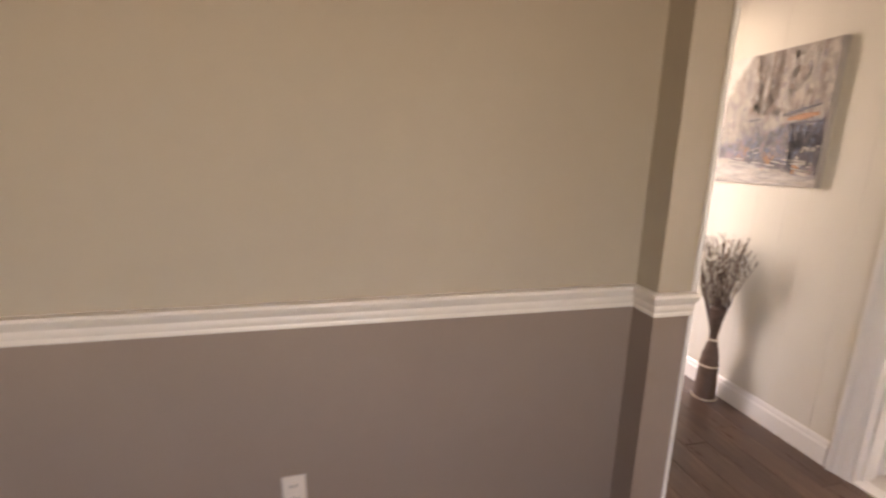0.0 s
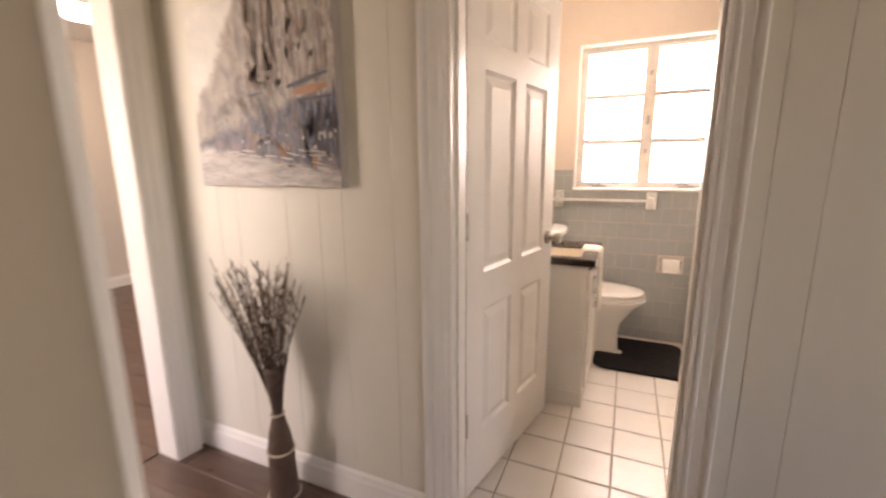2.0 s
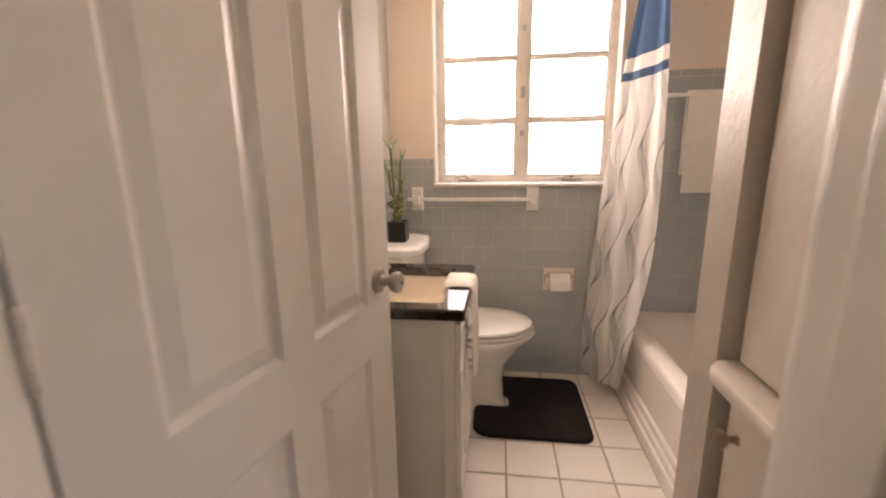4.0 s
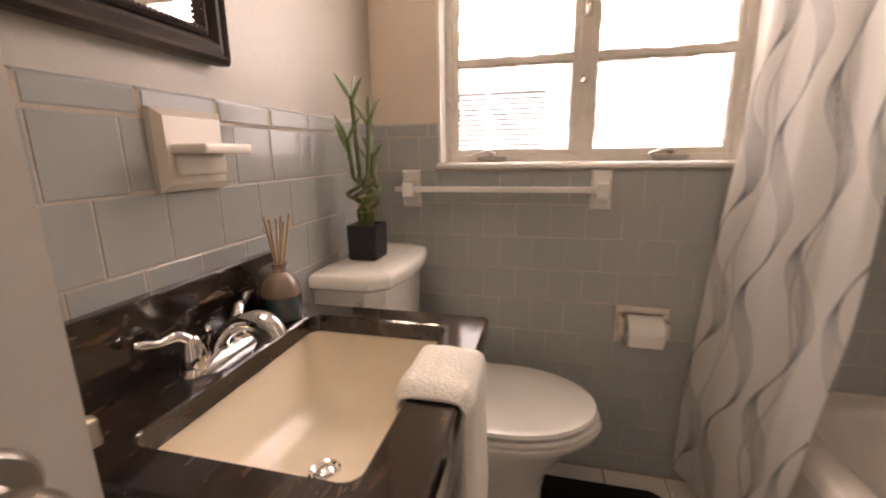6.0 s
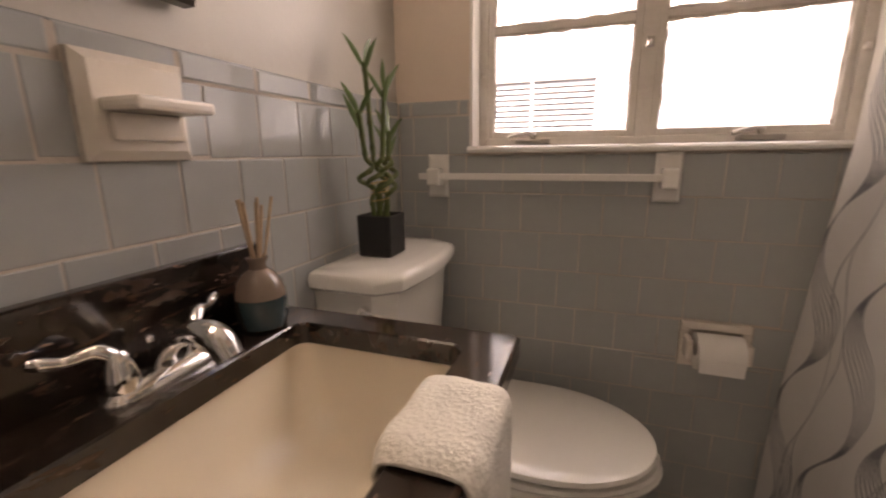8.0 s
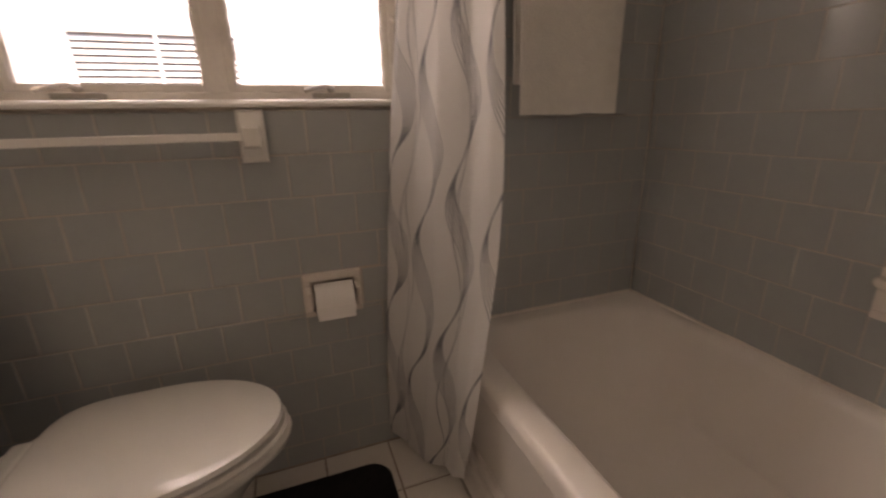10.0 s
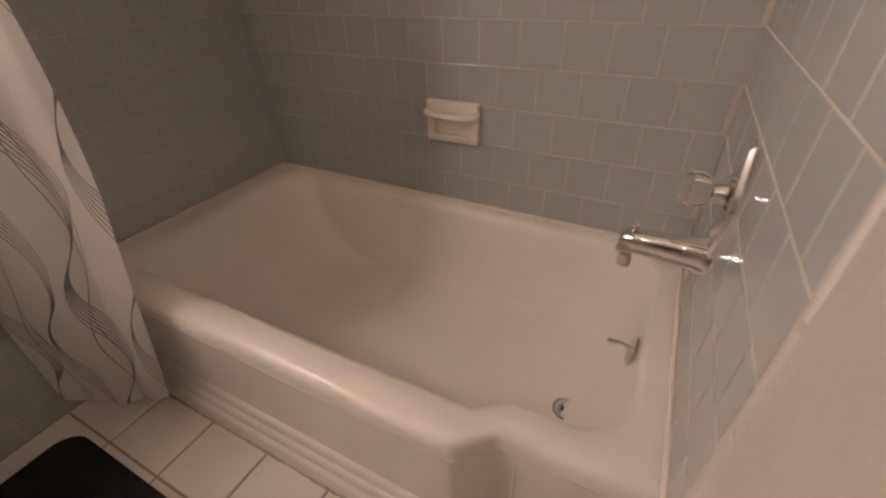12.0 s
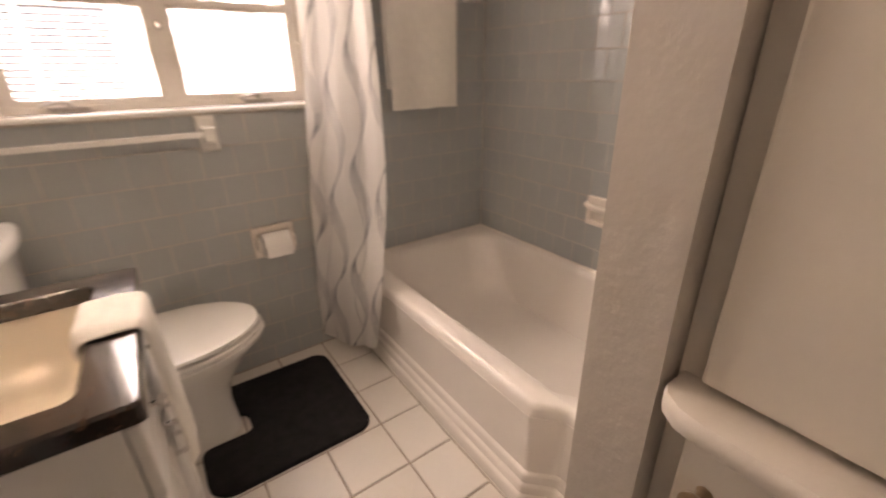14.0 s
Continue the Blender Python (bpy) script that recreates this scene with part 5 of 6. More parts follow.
for a, b in (((XE + 0.003, 0.085), (XE + 0.003, YB + 0.004)), ((XE + 0.003, YB + 0.003), (XW - 0.003, YB + 0.003)), ((XW - 0.003, YB + 0.004), (XW - 0.003, 0.14))):
    pts = [(a[0] + (b[0] - a[0]) * k / 40, a[1] + (b[1] - a[1]) * k / 40, Z + 0.001) for k in range(41)]
    tube(bm, pts, [0.0052 + 0.0016 * crn.random() for _ in pts], 8)
part("caulk", bm, "ceramic_warm", tub, "uneven white caulk bead along the walls", smooth=True)
bm = boxes((XE + 0.003, tub_front(2.28) + 0.001, Z - 0.03, XE + 0.010, tub_front(2.28) + 0.006, Z - 0.02))
part("caulk_chip", bm, "brass_dark", tub)
bm = bmesh.new()
lathe(bm, [(0.036, 0.0), (0.036, 0.003), (0.028, 0.004), (0.022, 0.0), (0.020, -0.004)], pose(2.441, -0.228, Z - 0.3025), 28)
dr = part("drain_ring", bm, "chrome", tub, smooth=True)
bm = bmesh.new()
lathe(bm, [(0.020, -0.0035), (0.012, -0.001), (0.001, 0.0)], pose(2.441, -0.228, Z - 0.3010), 24)
part("drain_grate", bm, "dark", dr)
bm = bmesh.new()
lathe(bm, [(0.036, 0), (0.036, 0.004), (0.028, 0.009), (0.006, 0.012)], pose(2.334, -0.268, 0.328, 0, 82, 0), 28)
ov = part("overflow_plate", bm, "chrome", tub, smooth=True)
bm = bmesh.new()
tube(bm, [(2.338, -0.268, 0.330), (2.359, -0.265, 0.342), (2.391, -0.262, 0.342)], [0.006, 0.0055, 0.007], 10)
part("trip_lever", bm, "chrome", ov, smooth=True)

spout = thing("tub_spout", (XE, -0.31, 0.545), "chrome bathtub spout with diverter knob", "tub spout")
bm = bmesh.new()
loops = []
for x, up, hw, hh in ((-0.002, 0.592, 0.031, 0.033), (0.012, 0.592, 0.031, 0.033), (0.018, 0.592, 0.027, 0.029), (0.060, 0.592, 0.025, 0.027), (0.120, 0.589, 0.023, 0.025), (0.150, 0.584, 0.022, 0.025), (0.160, 0.580, 0.018, 0.020)):
    loops.append([(XE + x - 0.25 * min(0.0, q.y), -0.295 - 0.08 * x + q.x, up + q.y) for q in rounded(0, 0, hw, hh, hw * 0.75, 0)])
loft(bm, loops)
part("body", bm, "chrome", spout, smooth=True)
bm = bmesh.new()
lathe(bm, [(0.004, 0), (0.004, 0.016), (0.010, 0.020), (0.010, 0.026), (0.003, 0.029)], pose(XE + 0.140, -0.307, 0.598), 16)
part("diverter_knob", bm, "chrome", spout, smooth=True)
bm = bmesh.new()
lathe(bm, [(0.012, 0.0), (0.015, -0.014), (0.013, -0.026), (0.004, -0.028)], pose(XE + 0.143, -0.307, 0.553), 16)
part("outlet_cap", bm, "rubber", spout, smooth=True)

valve = thing("tub_valve", (XE, -0.275, 0.73), "oval chrome valve plate with clear acrylic knob", "tub valve")
bm = bmesh.new()
hexa = ((0.020, 0.104), (-0.020, 0.104), (-0.056, 0.004), (-0.052, -0.016), (-0.010, -0.108), (0.010, -0.108), (0.052, -0.016), (0.056, 0.004))
loft(bm, [[(XE + d, -0.275 + a * k, 0.718 + b * k) for a, b in hexa] for k, d in ((1.0, -0.002), (1.0, 0.006), (0.93, 0.013), (0.55, 0.019))])
part("plate", bm, "chrome", valve)
bm = bmesh.new()
lathe(bm, [(0.020, 0.012), (0.018, 0.03), (0.012, 0.042)], pose(XE, -0.275, 0.73, 0, 90, 0), 24)
part("collar", bm, "chrome", valve, smooth=True)
bm = bmesh.new()
loft(bm, [[(XE + d, -0.275 + r * (1 + 0.07 * math.cos(8 * a)) * math.cos(a), 0.73 + r * (1 + 0.07 * math.cos(8 * a)) * math.sin(a)) for a in (2 * math.pi * k / 48 for k in range(48))] for r, d in ((0.016, 0.040), (0.027, 0.046), (0.031, 0.060), (0.030, 0.078), (0.022, 0.086), (0.008, 0.088))])
part("knob", bm, "acrylic", valve, smooth=True)

# ---------------------------------------------------------------- shower curtain and rod
rod = thing("curtain_rod", (3.0, 0.13, 2.040), "chrome shower curtain rod across the alcove", "curtain rod")
bm = bmesh.new()
tube(bm, [(XE - 0.004, 0.13, 2.040), (XW + 0.006, 0.13, 2.040)], 0.0125, 16)
part("rod", bm, "chrome", rod, smooth=True)
for x, s in ((XE - 0.006, 90), (XW + 0.007, -90)):
    bm = bmesh.new()
    lathe(bm, [(0.028, 0), (0.028, 0.004), (0.018, 0.012)], pose(x, 0.13, 2.040, 0, s, 0), 20)
    part("flange", bm, "chrome", rod, smooth=True)

curtain = thing("shower_curtain", (3.55, 0.2, 0.08), "white shower curtain with blue band and wavy grey lines", "shower curtain")
CW = 0.62                                     # cloth width
# the hang of the cloth: share of the drop, then x and y of the edge by the window wall and of the free edge
HANG = ((0.0, 3.735, 0.165, 3.485, 0.130), (0.2, 3.715, 0.225, 3.435, 0.118), (0.45, 3.70, 0.280, 3.405, 0.112), (0.64, 3.70, 0.316, 3.400, 0.116),
        (0.74, 3.70, 0.328, 3.390, 0.142), (0.82, 3.70, 0.338, 3.360, 0.188), (0.90, 3.70, 0.346, 3.345, 0.208), (1.03, 3.70, 0.354, 3.420, 0.220))


def hang(h):
    for a, b in zip(HANG, HANG[1:]):
        if h <= b[0]:
            f = (h - a[0]) / (b[0] - a[0])
            return [p + (q - p) * f for p, q in zip(a[1:], b[1:])]
    return HANG[-1][1:]


def curtain_point(s, v):
    """s runs 0..1 along the gathered cloth from the window wall; v is metres down from the head."""
    h = v / 1.90
    rows = [hang(min(1.03, max(0.0, h + d))) for d in (-0.06, -0.03, 0, 0.03, 0.06)]
    x_l, y_l, x_r, y_r = (sum(r[i] for r in rows) / 5 for i in range(4))
    way = Vector((x_r - x_l, y_r - y_l)).normalized()
    out = Vector((way.y, -way.x))
    ph = 2 * math.pi * (2.4 * s + 0.12 * math.sin(2.0 * h + 4 * s)) + 0.5
    amp = (0.010 + 0.004 * h) * (0.7 + 0.3 * math.sin(7.0 * s + 1.3 + h)) * min(1.0, 5 * s + 0.2, 5 * (1 - s) + 0.2)
    lift = amp * math.sin(ph) + 0.010 * noise.noise(Vector((s * 5, v * 1.8, 3.0))) * min(1, h * 2)
    along = 0.005 * math.sin(2 * ph + 0.6) * min(1.0, 6 * s, 6 * (1 - s))
    x = x_l + (x_r - x_l) * s + out.x * lift + way.x * along
    y = y_l + (y_r - y_l) * s - abs(out.y) * -lift + way.y * along
    low = 1.925 + 0.03 * math.sin(3.0 * s + 0.4) - 0.015 * s
    z = 2.023 - v * low / 1.90
    if z < 0.43:
        y = max(y, 0.160 + 0.026 * min(1.0, (0.43 - z) / 0.04))
    return Vector((min(x, XW - 0.004), y, z))


bm = bmesh.new()
uvl = bm.loops.layers.uv.new("UVMap")
NS, NV = 220, 90
grid = [[bm.verts.new(curtain_point(i / NS, 1.90 * j / NV)) for i in range(NS + 1)] for j in range(NV + 1)]
for j in range(NV):
    for i in range(NS):
        f = bm.faces.new((grid[j][i], grid[j][i + 1], grid[j + 1][i + 1], grid[j + 1][i]))
        for loop, (a, b) in zip(f.loops, ((i, j), (i + 1, j), (i + 1, j + 1), (i, j + 1))):
            loop[uvl].uv = (CW * a / NS, 1.90 * b / NV)
cloth = part("cloth", bm, "curtain", curtain, smooth=True)
for k in range(12):
    p = curtain_point((k + 0.5) / 12, 0.0)
    bm = bmesh.new()
    pts = [(p.x, 0.13 + 0.021 * math.sin(a), 2.033 + 0.026 * math.cos(a)) for a in (2 * math.pi * j / 20 for j in range(21))]
    tube(bm, pts, 0.0022, 6)
    part("ring", bm, "chrome", curtain)

# ---------------------------------------------------------------- contour rug
rug = bmesh.new()


def rug_outline(n=10):
    """A rounded mat with a notch for the toilet foot."""
    x0, x1, y0, y1 = 3.128, 3.655, 0.376, 0.922
    nx, ny = 3.31, 0.80
    pts = []

    def arc(cx, cy, r, a0, a1):
        for k in range(n + 1):
            a = radians(a0 + (a1 - a0) * k / n)
            pts.append((cx + r * math.cos(a), cy + r * math.sin(a)))
    arc(x1 - 0.06, y0 + 0.06, 0.06, -90, 0)
    arc(x1 - 0.03, y1 - 0.10 - 0.03, 0.03, 0, 90)
    arc(TX + 0.115, ny + 0.02, 0.03, 90, 180)
    arc(TX - 0.03, ny, 0.05, 0, -90)
    arc(nx + 0.07, ny - 0.025, 0.025, -90, -180)
    arc(nx + 0.015, y1 - 0.03, 0.03, 0, 90)
    arc(x0 + 0.08, y1 - 0.08, 0.08, 90, 180)
    arc(x0 + 0.06, y0 + 0.06, 0.06, 180, 270)
    return pts


out = rug_outline()
cx, cy = sum(p[0] for p in out) / len(out), sum(p[1] for p in out) / len(out)
loft(rug, [[(x, y, 0.0) for x, y in out], [(x, y, 0.010) for x, y in out], [(cx + (x - cx) * 0.985, cy + (y - cy) * 0.985, 0.017) for x, y in out]], cap=(True, True))
bmesh.ops.triangulate(rug, faces=[f for f in rug.faces if len(f.verts) > 4])
tagged(part("bath_rug", rug, "rug", smooth=True), "black plush contour bath rug round the toilet", "rug")

# ---------------------------------------------------------------- linen cabinet by the door
linen = thing("linen_cabinet", (1.95, 0.25, 0), "cream painted built-in linen cabinet with ledge and drawer", "cabinet")
LY = 0.391
part("stile", boxes((2.112, LY - 0.034, 0.0, 2.1715, LY + 0.014, HC - 0.01), bev=0.002), "cabinet_cream", linen)
part("stile", boxes((XD + 0.002, LY - 0.03, 0.0, 1.80, LY + 0.022, HC - 0.01), bev=0.002), "cabinet_cream", linen)
part("body", boxes((XD + 0.002, -0.32, 0.0, 2.16, LY - 0.035, HC - 0.01)), "cabinet_cream", linen)
bm = bmesh.new()
ledge = [(1.765, LY - 0.02), (1.765, LY + 0.078), (2.118, LY + 0.078), (2.141, LY + 0.074), (2.158, LY + 0.062), (2.165, LY + 0.050), (2.1655, LY + 0.013), (2.164, LY - 0.02)]
loft(bm, [[(x, y, 0.880) for x, y in ledge], [(x, y + 0.004 * (y > LY), 0.885) for x, y in ledge], [(x, y + 0.004 * (y > LY), 0.901) for x, y in ledge], [(x, y, 0.906) for x, y in ledge]])
part("ledge", bm, "cabinet_cream", linen, "painted ledge with rounded corner", smooth=True)
up = part("cabinet_door", boxes((1.81, LY - 0.012, 0.917, 2.142, LY + 0.036, 2.0), bev=0.004), "cabinet_cream", linen)
for x0, x1, z0, z1, kx, kz in ((1.81, 2.140, 0.62, 0.872, 2.109, 0.794), (1.81, 2.140, 0.08, 0.612, 2.107, 0.52)):
    d = part("drawer_front" if z0 > 0.3 else "lower_door", boxes((x0, LY - 0.012, z0, x1, LY + 0.040, z1), bev=0.004), "cabinet_cream", linen)
    bm = bmesh.new()
    lathe(bm, [(0.009, 0), (0.006, 0.006), (0.006, 0.014), (0.014, 0.020), (0.016, 0.025), (0.010, 0.030), (0.001, 0.031)], pose(kx, LY + 0.040, kz, -90, 0, 0), 24)
    part("knob", bm, "brass_dark", d, "aged metal round knob", smooth=True)

# ---------------------------------------------------------------- hall things
art = thing("canvas_painting", (XH - 0.02, 1.98, 1.50), "square canvas painting of a brown and grey street", "painting")
AY0, AY1, AZ0, AZ1, AX = 1.638, 2.293, 1.204, 1.829, XH - 0.042
bm = boxes((AX + 0.002, AY0, AZ0, XH - 0.007, AY1, AZ1), bev=0.003)
part("canvas_edge", bm, "painting", art)
bm = bmesh.new()
uvl = bm.loops.layers.uv.new("UVMap")
vs = [bm.verts.new((AX, y, z)) for y, z in ((AY1 - 0.002, AZ0 + 0.002), (AY0 + 0.002, AZ0 + 0.002), (AY0 + 0.002, AZ1 - 0.002), (AY1 - 0.002, AZ1 - 0.002))]
f = bm.faces.new(vs)
for loop, c in zip(f.loops, ((0, 0), (1, 0), (1, 1), (0, 1))):
    loop[uvl].uv = c
picture = part("picture", bm, "painting", art)


def strokes(name, mat, rows, lift):
    """Flat brush dabs on the canvas: rows of centre, half sizes and lean, in parts of the picture's side."""
    bm = bmesh.new()
    W, H = AY1 - AY0, AZ1 - AZ0
    for u, v, a, b, lean in rows:
        pts = []
        for k in range(6):
            t = 2 * math.pi * k / 6 + 0.5
            pu, pv = a * math.cos(t), b * math.sin(t)
            uu, vv = u + pu - lean * pv, v + pv + lean * pu
            pts.append((min(max(uu, 0.005), 0.995), min(max(vv, 0.005), 0.995)))
        bm.faces.new([bm.verts.new((AX - lift, AY1 - p * W, AZ0 + q * H)) for p, q in pts])
    tagged(part(name, bm, mat, picture), kind="stuff")


prn = random.Random(31)


def street(u, f):
    """Height in the picture of a level line on the right-hand facades; f is 0 at the kerb and 1 at the roofs."""
    far = 0.30
    near_lo, near_hi = 0.05, 1.25
    k = max(0.0, (u - 0.02) / 0.98)
    return far + ((near_lo + (near_hi - near_lo) * f) - far) * k


def dabs(n, f0, f1, u0, u1, a, b):
    out = []
    for _ in range(n):
        u = u0 + (u1 - u0) * prn.random()
        v = street(u, f0 + (f1 - f0) * prn.random())
        s = 0.35 + 0.75 * u
        if v < 0.99:
            out.append((u, v, a * s * (0.6 + prn.random()), b * s * (0.6 + prn.random()), prn.uniform(-0.15, 0.15)))
    return out


strokes("strokes_tan", "paint_tan", dabs(260, 0.36, 0.98, 0.10, 1.0, 0.012, 0.045), 0.0004)
strokes("strokes_stone", "paint_stone", dabs(200, 0.36, 0.98, 0.1, 1.0, 0.008, 0.036), 0.0007)
win = []
for i in range(13):
    u = 0.16 + 0.83 * (i / 12) ** 1.25
    for f in (0.47, 0.62, 0.77, 0.90):
        if street(u, f) < 0.97 and prn.random() < 0.85:
            win.append((u + prn.uniform(-0.01, 0.01), street(u, f), 0.005 + 0.008 * u, 0.012 + 0.026 * u, prn.uniform(-0.1, 0.1)))
strokes("window_paint", "paint_slate", win, 0.0010)
strokes("strokes_umber", "paint_umber", dabs(80, 0.30, 0.9, 0.25, 0.95, 0.006, 0.05), 0.0013)


def patch(n, u0, u1, v0, v1, a, b):
    return [(prn.uniform(u0, u1), prn.uniform(v0, v1), a * prn.uniform(0.6, 1.4), b * prn.uniform(0.6, 1.4), prn.uniform(-0.08, 0.08)) for _ in range(n)]


strokes("tower_paint", "paint_umber", patch(60, 0.43, 0.52, 0.56, 0.97, 0.006, 0.045), 0.0014)
strokes("brick_paint", "paint_umber", patch(60, 0.55, 0.635, 0.52, 0.97, 0.006, 0.05), 0.0015)
strokes("shop_paint", "paint_dark", patch(34, 0.47, 0.56, 0.20, 0.46, 0.006, 0.05) + patch(90, 0.77, 0.99, 0.16, 0.44, 0.007, 0.05), 0.0016)
strokes("front_paint", "paint_slate", patch(50, 0.30, 0.78, 0.20, 0.42, 0.006, 0.04), 0.0017)
strokes("strokes_blue", "paint_blue", dabs(90, 0.05, 0.36, 0.12, 1.0, 0.006, 0.03), 0.0019)
strokes("awning_paint", "paint_orange", patch(14, 0.60, 0.68, 0.12, 0.24, 0.007, 0.022) + patch(6, 0.83, 0.87, 0.11, 0.16, 0.008, 0.02) + patch(10, 0.38, 0.46, 0.18, 0.30, 0.005, 0.02) + [(0.84, 0.50, 0.12, 0.022, 0.12)], 0.0022)
strokes("eaves_paint", "paint_dark", [(0.82, 0.548, 0.15, 0.013, 0.22), (0.48, 0.50, 0.06, 0.010, 0.10), (0.86, 0.455, 0.12, 0.010, 0.05)], 0.0025)
strokes("strokes_light", "paint_stone", [(prn.uniform(0.1, 0.98), prn.uniform(0.02, 0.20), 0.05, 0.006, prn.uniform(-0.25, 0.02)) for _ in range(60)] + dabs(26, 0.05, 0.2, 0.3, 1.0, 0.008, 0.014), 0.0028)

vase = thing("floor_vase", (1.535, 1.945, 0), "tall brown hourglass vase of dried twigs by the wall", "vase")
VXC, VYC = 1.535, 1.945
bm = bmesh.new()
lathe(bm, [(0.056, 0.0), (0.058, 0.015), (0.056, 0.03), (0.050, 0.13), (0.047, 0.21), (0.040, 0.27), (0.026, 0.33), (0.019, 0.355), (0.020, 0.37)], pose(VXC, VYC, 0), 36)
body = part("body", bm, "vase", vase, smooth=True)
for z, r in ((0.012, 0.059), (0.205, 0.049), (0.355, 0.0225)):
    bm = bmesh.new()
    pts = [(VXC + r * math.cos(a), VYC + r * math.sin(a), z) for a in (2 * math.pi * k / 28 for k in range(29))]
    tube(bm, pts, 0.005, 8)
    part("rope_band", bm, "rope", body, "pale rope band", smooth=True)
bm = bmesh.new()
lathe(bm, [(0.0185, 0.368), (0.022, 0.40), (0.031, 0.47), (0.040, 0.535), (0.030, 0.55), (0.003, 0.54)], pose(VXC, VYC, 0), 24)
part("twig_bundle", bm, "twig", body, "dark bundle of bound twig stems", smooth=True)
rnd = random.Random(4)
for k in range(62):
    a, q = 2 * math.pi * rnd.random(), rnd.random() ** 0.6
    top_r, h = 0.02 + (0.22 if k % 6 == 0 else 0.175) * q, 0.79 + 0.16 * rnd.random()
    tx, ty = VXC + top_r * 0.55 * math.cos(a), VYC + 0.045 + top_r * math.sin(a)
    tx = min(tx, XH - 0.03)
    bend = (rnd.random() - 0.5) * 0.03
    pts = smooth_path([(VXC + 0.010 * math.cos(a), VYC + 0.010 * math.sin(a), 0.37), (VXC + (tx - VXC) * 0.42, VYC + (ty - VYC) * 0.42 + bend, 0.37 + (h - 0.37) * 0.5), (tx, ty, h)], 5)
    bm = bmesh.new()
    tube(bm, pts, [0.0028 - 0.00015 * i for i in range(len(pts))], 5)
    st = part("twig", bm, "twig", vase)
    bm = bmesh.new()
    pale = k % 5 < 3
    for j in range(12 if pale else 9):
        f = 0.38 + 0.62 * j / (12 if pale else 9)
        i = min(len(pts) - 2, int(f * (len(pts) - 1)))
        c = Vector(pts[i]).lerp(Vector(pts[i + 1]), f * (len(pts) - 1) - i)
        b2 = 2 * math.pi * rnd.random()
        leaf_blade(bm, c, (0.45 * math.cos(b2), 0.45 * math.sin(b2), 1.0), 0.035 + 0.03 * rnd.random(), 0.0028 if not pale else 0.0016, 0.1)
    tagged(part("husk", bm, "husk_pale" if pale else "husk" if k % 3 == 1 else "twig", st), kind="stuff")

outlet = thing("wall_outlet", (-0.615, YR, 0.24), "cream plastic double wall outlet on the lower wall", "outlet")
part("plate", boxes((-0.633, YR - 0.010, 0.181, -0.560, YR - 0.0035, 0.298), bev=0.003), "outlet", outlet)
for z in (0.264, 0.216):
    so = part("socket", boxes((-0.614, YR - 0.013, z - 0.016, -0.579, YR - 0.0095, z + 0.016), bev=0.004), "outlet", outlet)
    part("slots", boxes((-0.606, YR - 0.0138, z - 0.006, -0.603, YR - 0.0125, z + 0.007), (-0.591, YR - 0.0138, z - 0.006, -0.588, YR - 0.0125, z + 0.007)), "dark", so)
pic = thing("picture_frame", (-1.6, YR, 1.4), "dark red wooden picture frame on the taupe wall", "picture")
part("frame", boxes((-1.96, YR - 0.03, 1.15, -1.275, YR - 0.001, 1.20), (-1.96, YR - 0.03, 1.70, -1.275, YR - 0.001, 1.75), (-1.96, YR - 0.03, 1.20, -1.91, YR - 0.001, 1.70), (-1.325, YR - 0.03, 1.20, -1.275, YR - 0.001, 1.70), bev=0.004), "frame_dark", pic)
part("print", boxes((-1.91, YR - 0.015, 1.20, -1.325, YR - 0.008, 1.70)), "husk_pale", pic)

# ---------------------------------------------------------------- tiles and planks
TILE_MESH = {}


def tile_mesh(w, h, d, bev, mat):
    """A shallow tile with eased edges; its face looks along +z."""
    key = (round(w, 4), round(h, 4), d, bev, mat)
    if key not in TILE_MESH:
        lo = [(-w / 2, -h / 2), (w / 2, -h / 2), (w / 2, h / 2), (-w / 2, h / 2)]
        verts, faces = [], []
        for i, z in ((0, -d), (0, -bev * 0.9), (bev * 0.45, -bev * 0.25), (bev, 0)):
            verts += [(x - math.copysign(i, x), y - math.copysign(i, y), z) for x, y in lo]
        for r in range(3):
            for k in range(4):
                a, b = r * 4 + k, r * 4 + (k + 1) % 4
                faces.append((a, b, b + 4, a + 4))
        faces.append((12, 13, 14, 15))
        me = bpy.data.meshes.new("tile")
        me.from_pydata(verts, [], faces)
        me.materials.append(M[mat])
        TILE_MESH[key] = me
    return TILE_MESH[key]


rnd = random.Random(12)


def lay(parent, m, w, h, d=0.006, bev=0.0018, mat="tile", name="tile", jitter=0.0006):
    ob = new(name, tile_mesh(w, h, d, bev, mat))
    ob.parent = parent
    tilt = pose(0, 0, rnd.uniform(-jitter, jitter) * 0.5, rnd.uniform(-0.05, 0.05), rnd.uniform(-0.05, 0.05), 0)
    ob.matrix_basis = m @ tilt
    return ob


